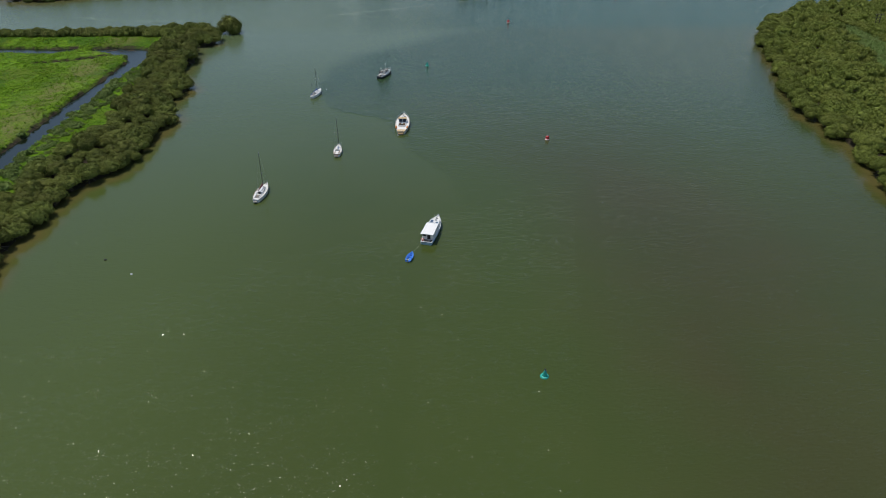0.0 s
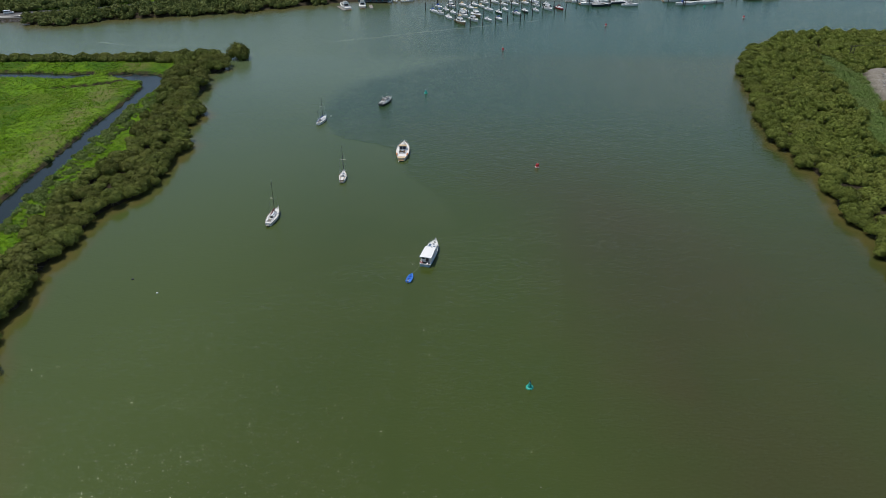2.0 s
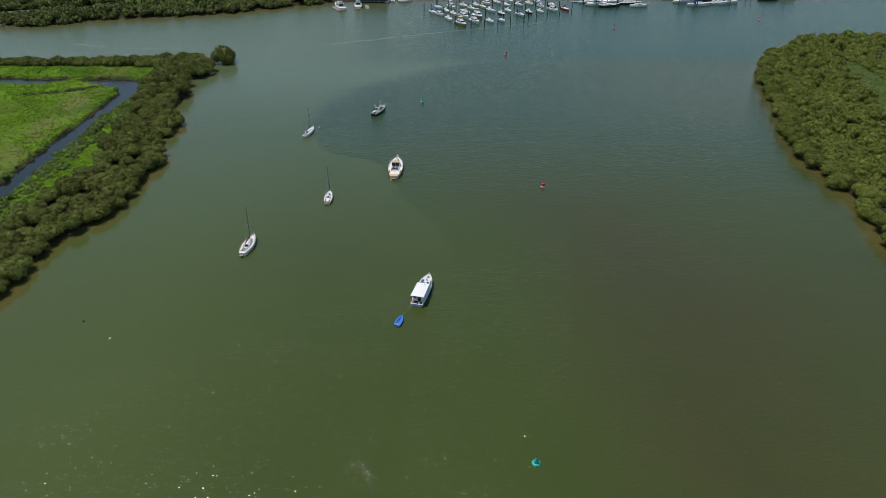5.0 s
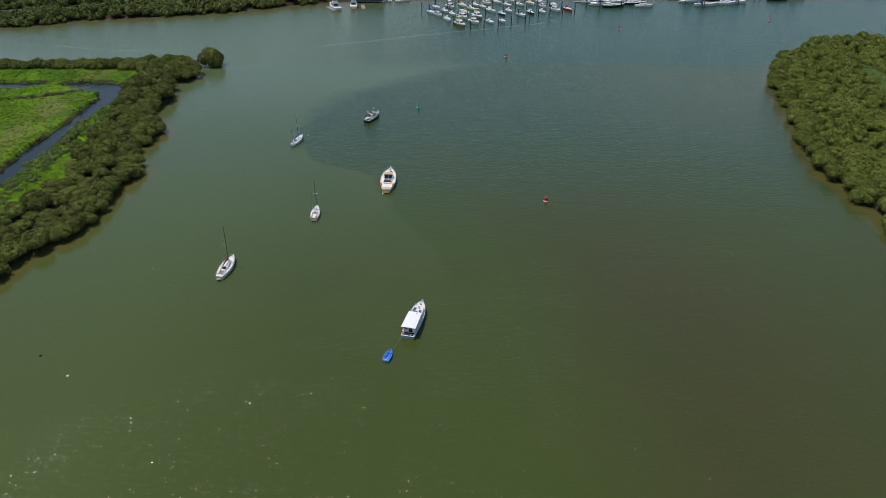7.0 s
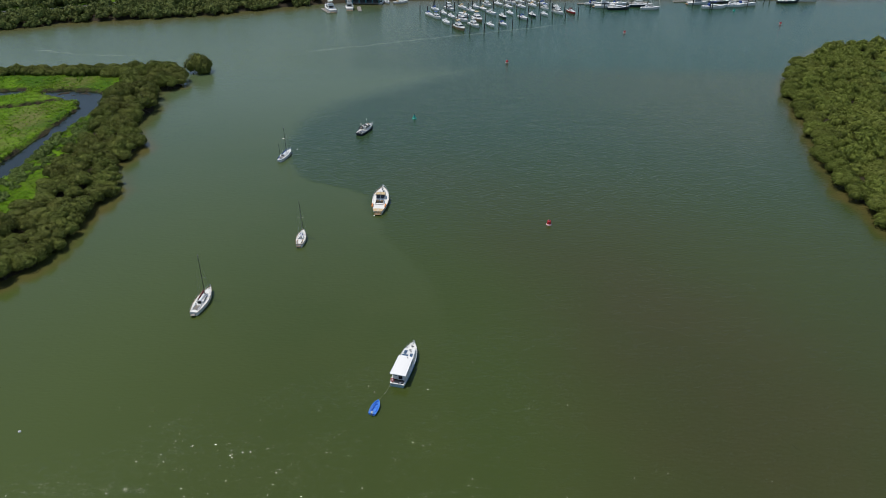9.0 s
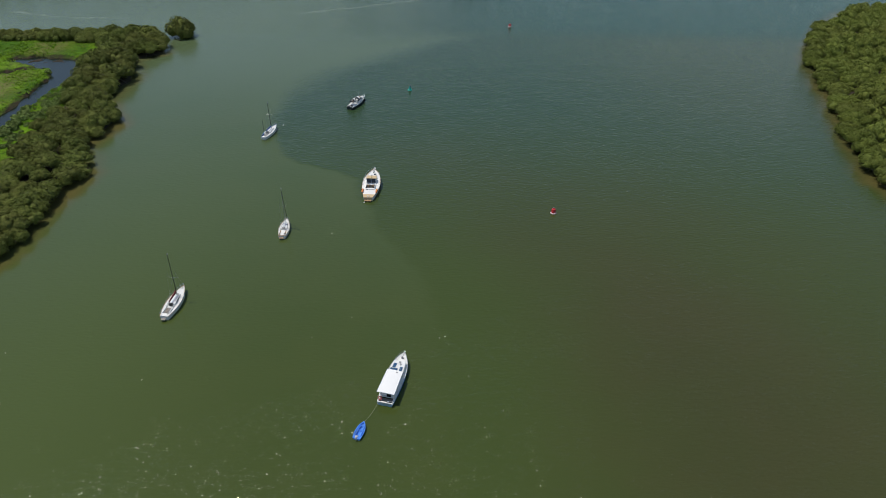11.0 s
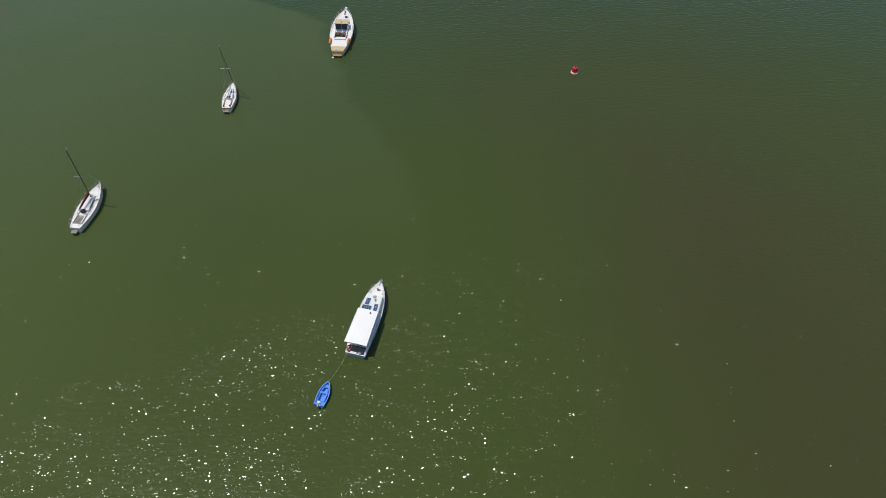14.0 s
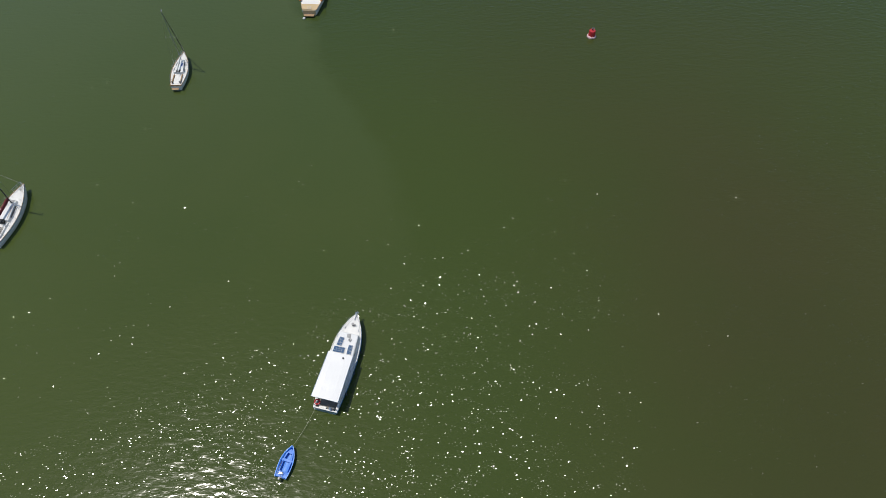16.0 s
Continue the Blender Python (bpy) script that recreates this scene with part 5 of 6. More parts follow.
    lathe(bm, [(0.14, 1.62), (0.14, 1.76), (0.08, 1.8), (0.16, 1.9)], 10, 0, 11.2)
    box(bm, 0, 10.6, 1.70, 0.3, 0.3, 0.12, 0, 0.03)
    part("anchor_windlass", bm, M_GREY, ob)
    bm = B()
    box(bm, 0, 12.3, 1.72, 0.5, 1.0, 0.08, 0, 0.02, 0.9)
    part("bowsprit", bm, M_GEL, ob)
    part("bow_rail", ln.rail_posts(B(), 0.45, 0.985, 0.65, 8, r=0.022, wire=0.018, closed=True), M_STEEL, ob)
    bm = B()
    rod(bm, (0, 6.7, 2.3), (0, 6.6, 3.2), 0.04, 0.03)
    rod(bm, (-0.3, 6.62, 2.9), (0.3, 6.62, 2.9), 0.02)
    part("signal_mast", bm, M_ALLOY, ob)
    for sd in (1, -1):
        for y in (4.2, 5.8):
            bm = B()
            x = sd * (ln.half(y / 12.7) + 0.08)
            lathe(bm, [(0.02, 0.35), (0.10, 0.42), (0.10, 0.85), (0.02, 0.93)], 8, x, y)
            part("fender", bm, M_BLACK, ob)
    bm = B()
    lathe(bm, [(0.02, -0.25), (0.2, -0.1), (0.2, 0.12), (0.02, 0.26)], 10, -0.8, -0.75)
    part("stern_float", bm, M_GEL, ob, "white float tied to the stern")
    return ob


def work_boat():
    ln = Lines(8.8, 2.5, 1.30, 0.85, 0.5, 0.72, 0.45, 1.9)
    ob = thing("cabin_cruiser", facing(-18.9, 181.9, 3.9, 8.6), "grey and white cabin cruiser cluttered with gear, moored", "boat")
    part("hull", ln.hull(B()), M_NAVY, ob, "dark weathered hull", True)
    part("gunwale", ln.band(B(), 0.72, 1.04, 0.02), M_GEL, ob)
    part("deck", ln.deck(B(), 0.02, 0.99, 0.05), M_DECK, ob)
    part("cabin", house(B(), 3.0, 6.2, 1.8, 1.5, 0.9, 1.1, 0.5, 0.1, 0.9), M_GEL, ob)
    part("trunk_cabin", house(B(), 6.0, 7.7, 1.55, 1.0, 1.0, 0.45, 0.4, 0, 0.9), M_GEL, ob)
    for sd in (1, -1):
        for k in range(3):
            bm = B()
            box(bm, sd * (0.85 - 0.05 * k), 3.7 + k * 0.85, 1.60, 0.05, 0.68, 0.36, sd * 3, 0.012)
            part("side_window", bm, M_GLASS, ob)
    bm = B()
    box(bm, 0, 1.9, 1.85, 1.7, 1.5, 0.06, 0, 0.02)
    part("awning", bm, M_NAVY, ob, "dark cockpit awning")
    for sd in (1, -1):
        for y in (1.25, 2.6):
            part("awning_post", rod(B(), (sd * 0.8, y, 0.8), (sd * 0.8, y, 1.84), 0.025, seg=5), M_STEEL, ob)
    r2 = random.Random(5)
    for k in range(22):
        bm = B()
        spot = k % 3
        y = (r2.uniform(0.2, 1.0), r2.uniform(1.3, 2.6), r2.uniform(3.2, 5.7))[spot]
        zz = (0.84, 1.88, 2.0)[spot]
        hh = r2.uniform(0.15, 0.4)
        box(bm, r2.uniform(-0.65, 0.65), y, zz + hh / 2, r2.uniform(0.2, 0.5), r2.uniform(0.25, 0.7), hh, r2.uniform(0, 90), 0.04)
        part("stowed_gear", bm, r2.choice((M_NAVY, M_BLACK, M_BLACK, M_TIMBER, M_GREY, M_GEL, M_TEAK)), ob)
    for sd in (1, -1):
        for y in (0.4, 1.1, 6.6, 7.3):
            bm = B()
            lathe(bm, [(0.02, 0.25), (0.12, 0.32), (0.12, 0.75), (0.02, 0.83)], 8, sd * (ln.half(y / 8.8) + 0.10), y)
            part("fender", bm, M_BLACK, ob)
    for x, y, h in ((0, 5.4, 2.2), (-0.6, 2.7, 1.5), (0.55, 0.9, 2.2)):
        bm = B()
        rod(bm, (x, y, 1.95), (x * 1.1, y - 0.2, 1.95 + h), 0.04, 0.02, 6)
        rod(bm, (x - 0.4, y - 0.1, 1.95 + h * 0.7), (x + 0.4, y - 0.1, 1.95 + h * 0.7), 0.02, seg=5)
        part("aerial_mast", bm, M_ALLOY, ob)
    part("bow_rail", ln.rail_posts(B(), 0.5, 0.985, 0.6, 6, r=0.022, wire=0.016, closed=True), M_STEEL, ob)
    bm = B()
    lathe(bm, [(0.1, 1.3), (0.14, 1.4), (0.14, 1.5), (0.03, 1.55)], 8, 0, 8.0)
    part("anchor_windlass", bm, M_BLACK, ob)
    return ob


yacht_a()
yacht_b()
ketch()
motor_yacht()
work_boat()


# ---- buoys and floats ----
def green_buoy(x, y, s=1.0):
    ob = thing("channel_buoy", Matrix.Translation((x, y, 0)) @ Matrix.Rotation(radians(4), 4, "X") @ Matrix.Scale(s, 4), "teal green conical channel buoy on a round float", "buoy", "green channel buoys")
    part("float", lathe(B(), [(0.3, -0.4), (0.78, -0.25), (0.86, 0.02), (0.78, 0.22), (0.5, 0.34)], 20), M_GREEN, ob, "", True)
    part("cone", lathe(B(), [(0.48, 0.34), (0.42, 0.6), (0.20, 1.45), (0.12, 1.62)], 16), M_GREEN, ob, "", True)
    bm = B()
    lathe(bm, [(0.12, 1.62), (0.12, 1.85), (0.17, 1.87), (0.17, 2.0), (0.05, 2.08)], 10)
    part("lantern", bm, M_BLACK, ob, "dark lantern")
    bm = B()
    for k in range(3):
        a = k * 2.09
        rod(bm, (0.3 * math.cos(a), 0.3 * math.sin(a), 1.05), (0.2 * math.cos(a), 0.2 * math.sin(a), 1.86), 0.02, seg=5)
    ring(bm, Matrix.Translation((0, 0, 1.86)), 0.2, 0.02, 12, 4)
    part("lantern_guard", bm, M_STEEL, ob)
    bm = B()
    ring(bm, pose(0, -0.80, 0.3, 90), 0.10, 0.025, 10, 5)
    part("lifting_eye", bm, M_GREY, ob)
    return ob


def red_buoy(x, y, s=1.0):
    ob = thing("channel_buoy", Matrix.Translation((x, y, 0)) @ Matrix.Rotation(radians(-4), 4, "X") @ Matrix.Scale(s, 4), "red can-shaped channel buoy on a pale float", "buoy", "red channel buoys")
    part("float", lathe(B(), [(0.3, -0.4), (0.8, -0.25), (0.88, 0.02), (0.80, 0.20), (0.6, 0.30)], 20), M_PINK, ob, "faded pinkish float", True)
    part("can", lathe(B(), [(0.66, 0.28), (0.64, 0.35), (0.58, 1.15), (0.54, 1.22)], 18), M_RED, ob, "red drum")
    part("drum_lid", lathe(B(), [(0.54, 1.22), (0.48, 1.28), (0.15, 1.32)], 18), M_RED, ob, "sun-bleached top")
    bm = B()
    lathe(bm, [(0.10, 1.30), (0.10, 1.50), (0.15, 1.52), (0.15, 1.65), (0.04, 1.72)], 10)
    part("lantern", bm, M_BLACK, ob, "dark lantern")
    bm = B()
    for k in range(3):
        a = k * 2.09 + 0.5
        rod(bm, (0.32 * math.cos(a), 0.32 * math.sin(a), 1.28), (0.2 * math.cos(a), 0.2 * math.sin(a), 1.68), 0.018, seg=5)
    ring(bm, Matrix.Translation((0, 0, 1.68)), 0.2, 0.018, 12, 4)
    part("lantern_guard", bm, M_STEEL, ob)
    bm = B()
    ring(bm, pose(0, -0.86, 0.26, 90), 0.10, 0.025, 10, 5)
    part("lifting_eye", bm, M_GREY, ob)
    return ob


for x, y in ((20.1, 29.0), (-2.2, 197.2), (161.2, 359.6)):
    green_buoy(x, y, 0.85)
for x, y in ((33.2, 126.8), (33.1, 261.5), (92.3, 311.5), (174.1, 331.4)):
    red_buoy(x, y, 0.8)


def mooring_float(x, y, r, material, label):
    ob = thing("mooring_float", Matrix.Translation((x, y, 0)), label, "float")
    part("ball", lathe(B(), [(0.02, -r * 0.9), (r * 0.7, -r * 0.65), (r, -0.02), (r * 0.85, r * 0.55), (r * 0.35, r * 0.9), (0.02, r)], 12), material, ob, "", True)
    part("eye", ring(B(), pose(0, 0, r * 1.1, 90), r * 0.22, r * 0.07, 8, 4), M_GREY, ob)


mooring_float(-58.6, 59.1, 0.25, M_GEL, "white round mooring float on the water")
mooring_float(-66.1, 64.5, 0.28, M_BLACK, "black round mooring float on the water")
mooring_float(-35.9, 171.0, 0.22, M_GEL, "white mooring float beside the ketch")


# ---- marina ----
def berth_sloop(name, hull_mat, cover, seed):
    r2 = random.Random(seed)
    ln = Lines(8.4, 2.7, 1.15, 0.85, 0.4, 0.6, 0.44, 1.8)
    ob = thing(name, Matrix.Identity(4), "", "sailboat", "boats in the marina")
    part("hull", ln.hull(B(), n=10), hull_mat, ob, "", True)
    part("rubbing_strake", ln.band(B(), 0.86, 0.93, 0.01, 10), M_BLUE_LINE, ob)
    part("deck", ln.deck(B(), 0.01, 0.99, 0.02, n=10), M_GEL, ob)
    part("coachroof", house(B(), 2.8, 6.0, 1.75, 0.95, 0.82, 0.45, 0.5, 0.05, 0.88), M_GEL, ob)
    bm = B()
    box(bm, 0, 1.5, 0.86, 1.0, 1.9, 0.05)
    part("cockpit_sole", bm, M_GREY, ob)
    for sd in (1, -1):
        bm = B()
        box(bm, sd * 0.72, 4.2, 1.12, 0.04, 1.6, 0.16, sd * 6)
        part("cabin_window", bm, M_GLASS, ob)
    part("mast", rod(B(), (0, 4.9, 1.2), (0, 4.9, 10.6), 0.06, 0.045, 6), M_ALLOY, ob)
    boom = part("boom", rod(B(), (0, 4.8, 1.95), (0, 1.8, 1.85), 0.05, seg=6), M_ALLOY, ob)
    part("sail_cover", sail_cover(B(), (0, 4.75, 2.05), (0, 1.9, 1.92), 0.22, 0.12, 6, seed), cover, boom)
    part("forestay", rod(B(), (0, 8.3, 1.2), (0, 4.95, 10.4), 0.03, seg=4), M_STEEL, ob)
    bm = B()
    house(bm, 2.0, 3.0, 1.5, 1.3, 0.9, 0.7, 0.4, 0, 0.85, 0.05)
    part("spray_hood", bm, cover, ob)
    return ob


def berth_cruiser(name, hull_mat, top, length, seed):
    s = length / 10.0
    ln = Lines(length, 3.3 * s, 1.5 * s, 1.05 * s, 0.5, 0.82, 0.42, 2.0)
    ob = thing(name, Matrix.Identity(4), "", "motorboat", "boats in the marina")
    part("hull", ln.hull(B(), n=10), hull_mat, ob, "", True)
    part("gunwale", ln.band(B(), 0.88, 1.03, 0.02, 10), M_GEL, ob)
    part("deck", ln.deck(B(), 0.01, 0.99, 0.03, n=10), M_DECK, ob)
    part("cabin", house(B(), 2.6 * s, 6.9 * s, 2.7 * s, 2.1 * s, 1.05 * s, 1.25 * s, 0.9 * s, 0.1, 0.88), M_GEL, ob)
    for sd in (1, -1):
        bm = B()
        box(bm, sd * 1.22 * s, 4.4 * s, 1.85 * s, 0.08, 2.9 * s, 0.42 * s, sd * 3, 0.015)
        part("side_window", bm, M_GLASS, ob)
    bm = B()
    box(bm, 0, 2.62 * s, 1.72 * s, 1.8 * s, 0.06, 0.8 * s, 0, 0.01)
    part("saloon_door", bm, M_GLASS, ob)
    bm = B()
    box(bm, 0, 6.35 * s, 1.9 * s, 1.75 * s, 0.06, 0.6 * s, 0, 0.0, 1.0, 36)
    part("windscreen", bm, M_GLASS, ob)
    part("flybridge", house(B(), 2.8 * s, 5.2 * s, 2.2 * s, 1.9 * s, 2.3 * s, 0.55 * s, 0.5 * s, 0, 0.95), M_GEL, ob)
    bm = B()
    box(bm, 0, 3.6 * s, 3.75 * s, 2.0 * s, 1.9 * s, 0.06, 0, 0.02)
    for sd in (1, -1):
        for y in (2.9, 4.4):
            rod(bm, (sd * 0.9 * s, y * s, 2.8 * s), (sd * 0.9 * s, y * s, 3.74 * s), 0.03, seg=5)
    part("bimini", bm, top, ob)
    bm = B()
    box(bm, 0, 1.3 * s, 1.0 * s, 2.4 * s, 2.2 * s, 0.05)
    part("cockpit_sole", bm, M_PLANK, ob)
    bm = B()
    box(bm, 0, -0.35, 0.32, 2.6 * s, 0.7, 0.08, 0, 0.02)
    part("swim_platform", bm, M_TEAK, ob)
    part("bow_rail", ln.rail_posts(B(), 0.55, 0.985, 0.6, 4, r=0.025, wire=0.022, closed=True), M_STEEL, ob)
    part("aerial", rod(B(), (0.5, 4.0 * s, 2.8 * s), (0.5, 3.6 * s, 5.6 * s), 0.025, 0.012, 5), M_GEL, ob)
    return ob


TYPES = [(berth_sloop("moored_sloop", M_GEL, M_BLUE_CANVAS, 1), "white moored sloop with blue covers between marina piles"),
         (berth_sloop("moored_sloop", M_GEL, M_TAN, 2), "white moored sloop with tan covers between marina piles"),
         (berth_sloop("moored_sloop", M_GEL, M_GEL, 3), "white moored sloop with white covers between marina piles"),
         (berth_cruiser("moored_cruiser", M_GEL, M_GEL, 9.0, 4), "white moored motor cruiser between marina piles"),
         (berth_cruiser("moored_cruiser", M_GEL, M_BLUE_CANVAS, 8.0, 5), "white motor cruiser with blue canvas between marina piles"),
         (berth_sloop("moored_sloop", M_RED, M_MAROON, 6), "red-hulled moored sloop between marina piles"),
         (berth_sloop("moored_sloop", M_NAVY, M_GEL, 7), "dark-hulled moored sloop between marina piles"),
         (berth_cruiser("moored_cruiser", M_TEAK, M_TAN, 10.0, 8), "timber-brown old motor cruiser between marina piles")]
FRONT = [(-0.6, 344.6, 0), (3.4, 338.5, 4), (2.3, 356.4, 0), (6.7, 347.8, 2), (9.6, 358.0, 3), (10.7, 340.8, 2), (8.1, 328.3, 2), (14.0, 317.6, 7), (15.9, 333.7, 3), (21.4, 323.0, 3),
         (23.3, 335.9, 7), (29.7, 323.3, 2), (35.8, 325.7, 0), (36.9, 341.3, 6), (17.8, 344.0, 1), (16.7, 361.4, 1), (21.0, 353.9, 2), (23.8, 363.0, 2), (31.6, 348.7, 2), (47.0, 338.7, 0)]
BACK = [(30.1, 368.8, 3), (27.6, 358.6, 1), (36.6, 370.5, 2), (41.5, 363.4, 2), (43.1, 374.6, 3), (41.2, 349.0, 2), (49.0, 376.7, 0), (48.5, 364.8, 2), (54.8, 368.3, 1), (55.4, 377.9, 2),
        (52.4, 345.1, 6), (61.1, 371.3, 0), (60.9, 360.6, 4), (58.8, 347.4, 2), (67.4, 363.1, 6), (66.2, 352.0, 3), (73.5, 353.5, 5)]
r3 = random.Random(11)
used = set()
for x, y, k in FRONT + BACK:
    src, lab = TYPES[k]
    ax, ay, s = 0.42 + r3.uniform(-0.12, 0.12), -0.9, r3.uniform(0.90, 1.08) * (1.15 if k == 7 else 1.0)
    m = facing(x - ax * 4.0 * s, y - ay * 4.0 * s, ax, ay) @ Matrix.Scale(s, 4)
    if k in used:
        copy_thing(src, m)
    else:
        used.add(k)
        src.matrix_world = m
        tagged(src, lab)


def pile():
    ob = thing("mooring_pile", Matrix.Identity(4), "dark wet timber mooring pile with pale cap", "pile", "marina piles")
    part("post", lathe(B(), [(0.26, -2.0), (0.25, 0.3), (0.22, 3.9), (0.20, 4.1)], 9), M_TIMBER, ob)
    part("cap", lathe(B(), [(0.25, 4.08), (0.25, 4.18), (0.05, 4.42)], 9), M_GREY, ob)
    part("mooring_ring", ring(B(), pose(0, 0, 1.3), 0.29, 0.04, 10, 5), M_GREY, ob)
    return ob


PILES = [(-5.6, 350.5), (-1.6, 347.7), (1.4, 358.7), (5.3, 339.6), (8.1, 356.7), (9.4, 343.8), (11.3, 318.4), (12.3, 356.8), (13.5, 330.6), (18.4, 330.0), (19.5, 354.9), (19.2, 308.7), (21.9, 361.7),
         (26.0, 311.0), (27.9, 336.2), (33.3, 362.0), (33.3, 316.5), (40.0, 319.3), (45.0, 336.8), (47.3, 322.5), (50.6, 331.8), (55.6, 337.1), (62.4, 342.7), (69.0, 342.9), (76.4, 348.1)]
row = [(70.6, 356.6), (63.9, 356.4), (38.9, 355.5), (45.2, 355.7), (50.7, 349.4), (57.8, 362.0), (51.6, 372.0), (39.8, 369.5), (33.9, 375.0), (64.5, 370.0)]
row2 = [(26.7, 373.6), (58.4, 377.0), (14.5, 370.0), (1.5, 368.5)]
first = pile()
for i, (x, y) in enumerate(PILES + row + row2):
    m = Matrix.Translation((x, y, 0)) @ Matrix.Rotation(radians(r3.uniform(-1.5, 1.5)), 4, "X")
    if i == 0:
        first.matrix_world = m
    else:
        copy_thing(first, m)


def pontoon(x, y, length, width, angle, group="pontoons"):
    ob = thing("pontoon", pose(x, y, 0, 0, 0, angle), "grey floating pontoon with planked deck", "pontoon", group)
    bm = B()
    box(bm, 0, 0, 0.12, length, width * 0.9, 0.5)
    part("float", bm, M_CONCRETE, ob)
    n = max(int(length / 0.9), 4)
    for i in range(n):
        bm = B()
        box(bm, (i + 0.5) / n * length - length / 2, 0, 0.41, length / n - 0.05, width, 0.07)
        part("plank", bm, M_PLANK, ob)
    return ob


# berths in front of the far wharf: two large cruisers stern-on, and rows further along
for x, y, ln_, ax, ay, lab in ((-50.3, 348.6, 13.5, -0.45, 0.9, "large white flybridge cruiser at a pontoon, bow to the shore"), (-42.6, 353.0, 12.5, -0.12, 1.0, "large white flybridge cruiser with dark windows at the wharf")):
    ob = berth_cruiser("flybridge_cruiser", M_GEL, M_GEL, ln_, 3)
    ob.matrix_world = facing(x, y, ax, ay)
    tagged(ob, lab, group="boats at the wharf")
pontoon(-54.8, 352, 11, 2.0, 117)
pontoon(-38.0, 357, 10, 2.0, 100)
for x, y, k, ax, ay in ((-28, 369, 4, 0.1, 1), (-24, 371, 2, -0.2, 1), (-21, 371.5, 1, 0.9, 0.4)):
    copy_thing(TYPES[k][0], facing(x, y, ax, ay))["group"] = "boats at the wharf"
BIG = [(88, 366, 3, 1, -0.05, 1.4), (97, 372, 0, 1, 0.08, 1.3), (94, 361, 6, 1, 0.14, 1.5), (107, 368.5, 6, 1, 0.05, 1.5), (112, 362, 2, 1, 0.12, 1.3), (84, 372, 0, 1, 0.1, 1.2),
       (146, 365.5, 0, 1, 0.1, 1.6), (159, 370, 2, 1, 0.05, 1.4), (141, 375, 3, 1, 0.1, 1.3), (166, 374, 0, 1, 0, 1.5), (155, 380, 6, 1, 0, 1.4), (193, 381, 6, 1, 0.1, 1.5), (205, 386, 3, 1, 0, 1.4)]
for x, y, k, ax, ay, s in BIG:
    o = copy_thing(TYPES[k][0], facing(x, y, ax, ay) @ Matrix.Scale(s, 4))
    o.scale = (s, s, s)
    o["group"] = "boats at the outer berths"
for x, y, l, a in ((100, 376, 40, 6), (158, 384, 46, 6), (200, 391, 30, 6)):
    pontoon(x, y, l, 2.4, a)
for x, y in ((86, 366), (92, 359.5), (99, 364), (104, 360.5), (116.6, 366.3), (110, 374), (143, 372), (149.6, 363.5), (150.8, 363.8), (160, 372), (172, 370), (177.5, 374), (186, 382), (190, 384)):
    copy_thing(first, Matrix.Translation((x, y, 0)))


# ---- boathouse on the wharf ----
def boathouse(x, y, w, d, h):
    ob = thing("boathouse", pose(x, y, 0), "dark teal timber boathouse over the water", "building")
    bm = B()
    box(bm, 0, d / 2, h / 2 + 0.8, w, 0.2, h)
    box(bm, -w / 2 + 0.1, 0, h / 2 + 0.8, 0.2, d, h)
    box(bm, w / 2 - 0.1, 0, h / 2 + 0.8, 0.2, d, h)
    part("wall", bm, M_TEAL_WALL, ob)
    k = 5
    for i in range(k + 1):
        bm = B()
        box(bm, -w / 2 + i * w / k, -d / 2, h / 2 + 0.8, 0.7 if i else 0.4, 0.25, h)
        part("pier", bm, M_TEAL_WALL, ob)
    bm = B()
    box(bm, 0, -d / 2, h + 0.4, w, 0.25, 0.9)
    part("lintel", bm, M_TEAL_WALL, ob)
    for sd in (1, -1):
        bm = B()
        box(bm, 0, sd * d * 0.26, h + 2.0, w + 0.8, d * 0.56, 0.12, rx=-sd * 18)
        part("roof", bm, M_TIN, ob)
    bm = B()
    box(bm, 0, 0, 0.65, w, d, 0.3)
    part("floor_deck", bm, M_PLANK, ob)
    for i in range(7):
        part("stump", rod(B(), (-w / 2 + 0.4 + i * (w - 0.8) / 6, -d / 2 + 0.3, -1.5), (-w / 2 + 0.4 + i * (w - 0.8) / 6, -d / 2 + 0.3, 0.5), 0.2, seg=7), M_TIMBER, ob)
    return ob


boathouse(-37.5, 374, 18, 10, 5)

# ---- road, sea wall and vehicles on the far shore ----
def ribbon(name, line, half, z, material, label, category):
    bm = B()
    rings = []
    pts = [Vector((a[0], a[1], 0)) for a, _ in line]
    dense = []
    for a, b in zip(pts, pts[1:]):
        for i in range(10):
            dense.append(a.lerp(b, i / 10))
    dense.append(pts[-1])
    for i, p in enumerate(dense):
        d = (dense[min(i + 1, len(dense) - 1)] - dense[max(i - 1, 0)]).normalized()
        n = Vector((-d.y, d.x, 0)) * half
        rings.append([p + n + Vector((0, 0, z)), p - n + Vector((0, 0, z)), p - n + Vector((0, 0, z - 0.6)), p + n + Vector((0, 0, z - 0.6))])
    loft(bm, rings)
    ob = new(name, mesh_of(name, bm, material))
    return tagged(ob, label, category, kind="structure")


road = ribbon("road", ROADLINE, 5.6, 1.62, M_ROAD, "grey asphalt road behind the mangroves", "road")
lines_bm = B()
for t in range(40):
    u = t / 40
    x = -420 + u * 300
    y = float(np.interp(x, [p[0][0] for p in ROADLINE], [p[0][1] for p in ROADLINE]))
    y2 = float(np.interp(x + 3, [p[0][0] for p in ROADLINE], [p[0][1] for p in ROADLINE]))
    box(lines_bm, x + 1.5, (y + y2) / 2, 1.626, 3.0, 0.14, 0.012, math.degrees(math.atan2(y2 - y, 3)))
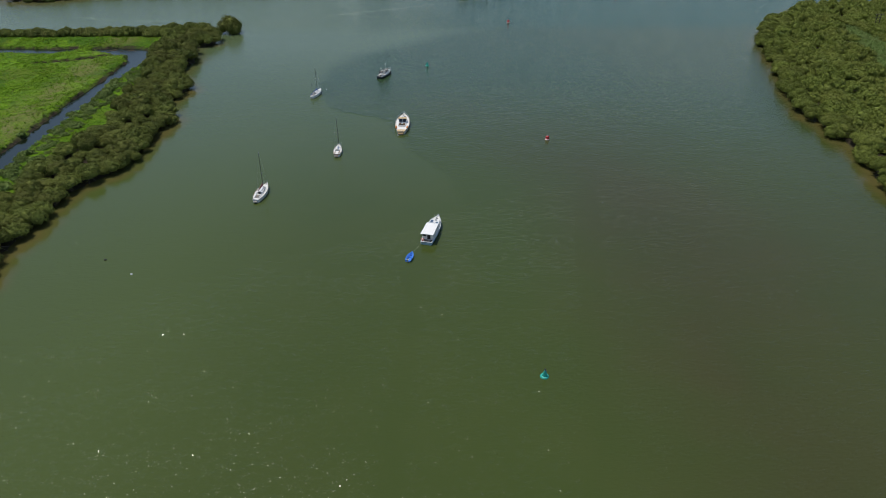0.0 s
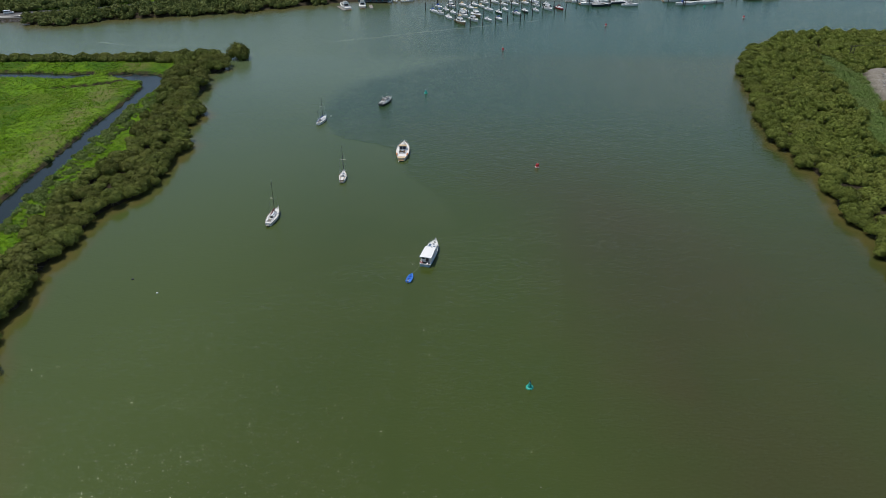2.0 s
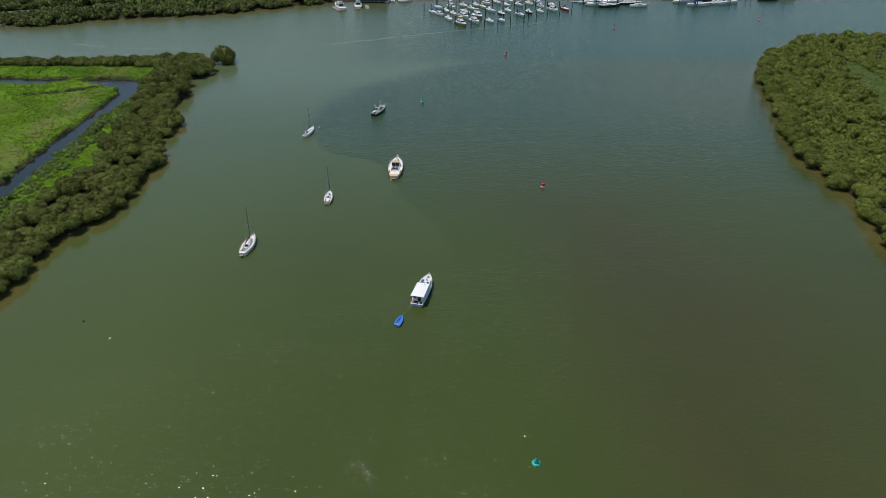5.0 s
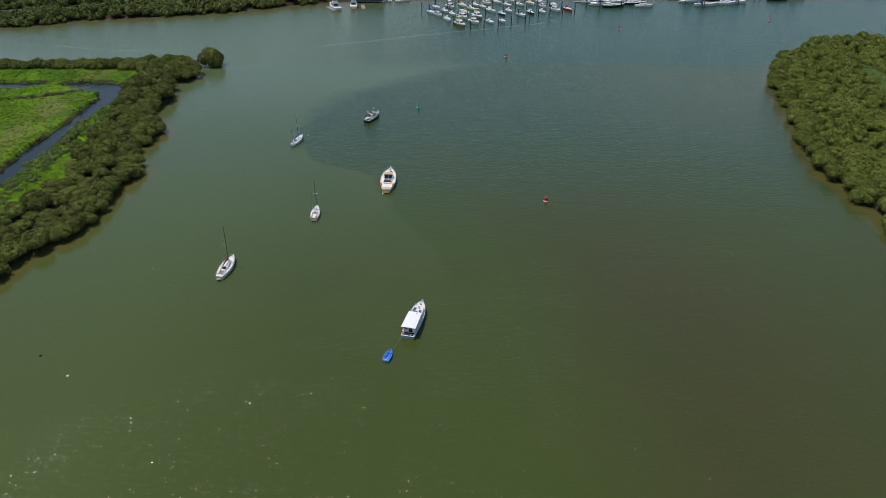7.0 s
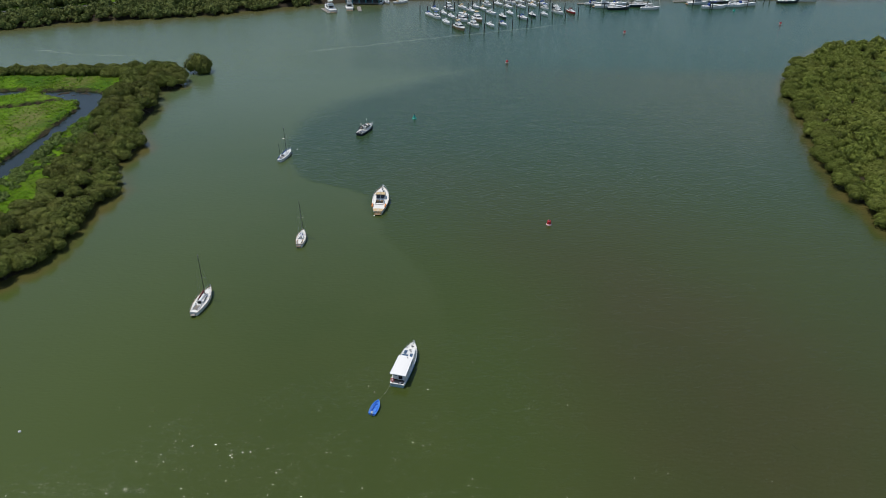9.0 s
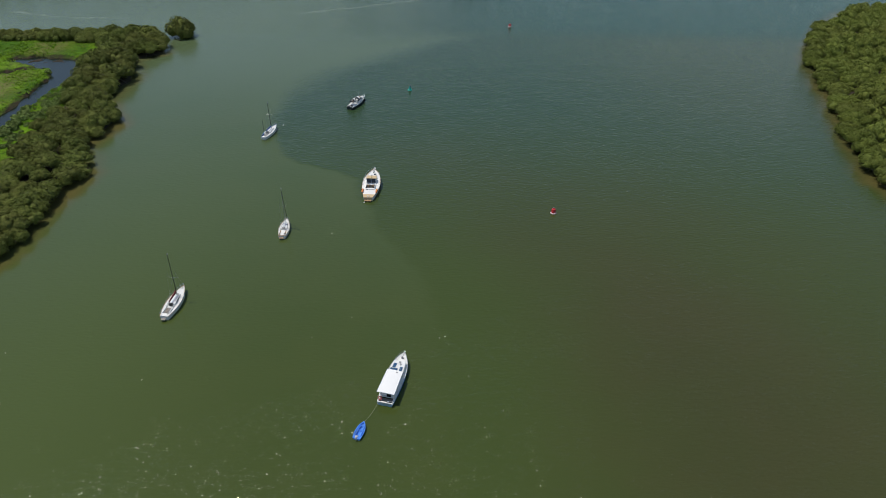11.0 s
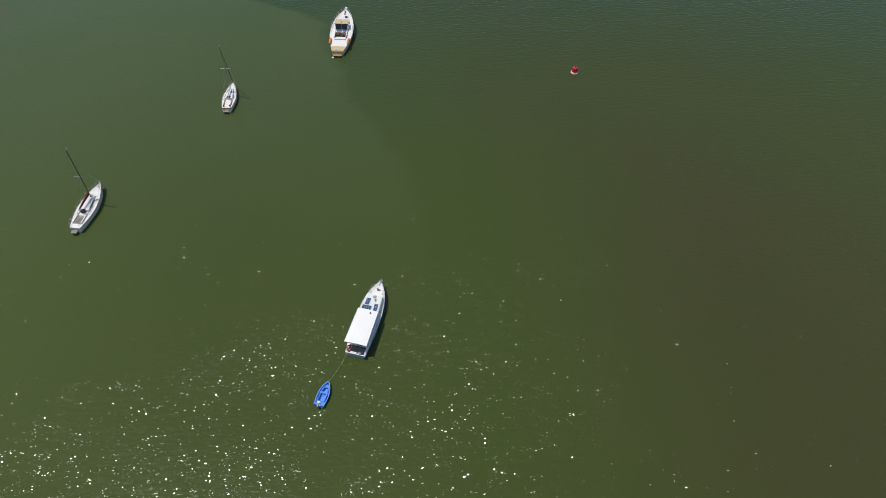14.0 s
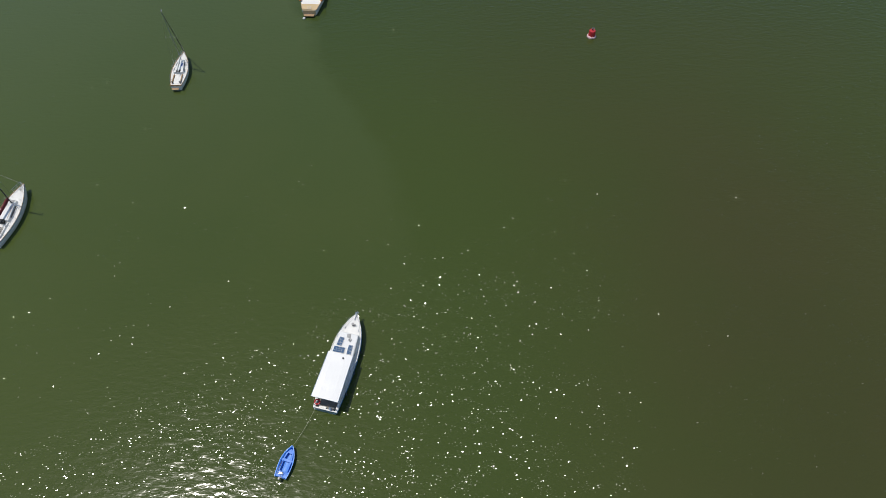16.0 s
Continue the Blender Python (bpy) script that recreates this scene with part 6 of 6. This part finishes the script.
mk = new("road_marking", mesh_of("road_marking", lines_bm, M_PAINT))
mk.parent = road
wall_line = [((-420, 263.5), 0), ((-290, 304), 0), ((-240, 319.3), 0), ((-221, 322), 0)]
ribbon("sea_wall", wall_line, 0.6, 1.75, M_CONCRETE, "low concrete sea wall along the road", "wall")
guard = thing("guard_rail", Matrix.Identity(4), "low galvanised guard rail along the road", "guard rail")
for i in range(28):
    x = -330 + i * 4.0
    y = float(np.interp(x, [-420, -290, -240, -221], [263.5, 304, 319.3, 322])) + 0.9
    part("post", rod(B(), (x, y, 1.5), (x, y, 2.25), 0.07, seg=6), M_TIMBER, guard)
bm = B()
for (a, _), (b, _) in zip(wall_line, wall_line[1:]):
    rod(bm, (a[0], a[1] + 0.8, 2.15), (b[0], b[1] + 0.8, 2.15), 0.12, seg=6)
part("rail", bm, M_ALLOY, guard)


def van(x, y, ang, label):
    ob = thing("van", pose(x, y, 1.63, 0, 0, ang), label, "van")
    bm = B()
    prof = [(-2.4, 0.35), (2.35, 0.35), (2.45, 0.95), (1.75, 1.15), (1.05, 1.95), (-2.3, 1.98), (-2.45, 1.2)]
    loft(bm, [[(p[0], s, p[1]) for p in prof] for s in (-0.92, 0.92)])
    bmesh.ops.bevel(bm, geom=bm.edges[:], offset=0.06, segments=2, affect="EDGES")
    part("body", bm, M_CAR, ob)
    for sd in (1, -1):
        for xx, sx in ((0.75, 0.8), (-0.6, 1.2), (-1.75, 0.8)):
            bm = B()
            box(bm, xx, sd * 0.925, 1.5, sx, 0.03, 0.5, 0, 0.01)
            part("window", bm, M_GLASS, ob)
        for xx in (-1.5, 1.45):
            w = part("wheel", rod(B(), (xx, sd * 0.72, 0.33), (xx, sd * 0.95, 0.33), 0.33, seg=14), M_TYRE, ob)
            part("rim", rod(B(), (xx, sd * 0.94, 0.33), (xx, sd * 0.965, 0.33), 0.19, seg=12), M_ALLOY, w)
        bm = B()
        box(bm, 2.40, sd * 0.65, 0.78, 0.1, 0.3, 0.18, 0, 0.02)
        part("headlight", bm, M_GEL, ob)
    bm = B()
    box(bm, 1.42, 0, 1.56, 0.04, 1.6, 0.85, 0, 0, 1, 0)
    bmesh.ops.rotate(bm, verts=bm.verts, cent=(1.42, 0, 1.56), matrix=Matrix.Rotation(radians(-41), 3, "Y"))
    part("windscreen", bm, M_GLASS, ob)
    return ob


van(-237.5, 329.5, 18.5, "white van parked on the road by the shore")


# ---- power line on the wooded bank ----
def power_pole(x, y, tall):
    ob = thing("power_pole", pose(x, y, 0.4), "dark timber double power pole with crossarms", "power pole", "power poles")
    for sd in (1, -1):
        part("pole", rod(B(), (sd * 0.9, 0, 0), (sd * 0.75, 0, tall), 0.17, 0.13, 8), M_TIMBER, ob)
    for z in (tall - 0.5, tall - 1.7):
        bm = B()
        box(bm, 0, 0, z, 3.2, 0.16, 0.18)
        part("crossarm", bm, M_TIMBER, ob)
    for a, b in ((2.2, tall - 2), (tall - 2, 2.2)):
        part("brace", rod(B(), (-0.85, 0, a), (0.85, 0, b), 0.06, seg=6), M_TIMBER, ob)
    for i in range(3):
        part("insulator", rod(B(), (-1.4 + 1.4 * i, 0, tall - 0.4), (-1.4 + 1.4 * i, 0, tall - 0.05), 0.06, 0.04, 6), M_CONCRETE, ob)
    return ob


power_pole(190, 246, 6.2)
power_pole(246, 262, 6.2)
for i in range(3):
    bm = B()
    a, b = Vector((188.6 + 1.4 * i, 246, 6.55)), Vector((244.6 + 1.4 * i, 262, 6.55))
    pts = [a.lerp(b, j / 10) - Vector((0, 0, 1.6 * (1 - (j / 5 - 1) ** 2))) for j in range(11)]
    for p, q in zip(pts, pts[1:]):
        rod(bm, p, q, 0.025, seg=4)
    wire = new("power_cable", mesh_of("power_cable", bm, M_TIMBER))
    tagged(wire, "thin dark power cable slung between two poles", "cable", "power cables")
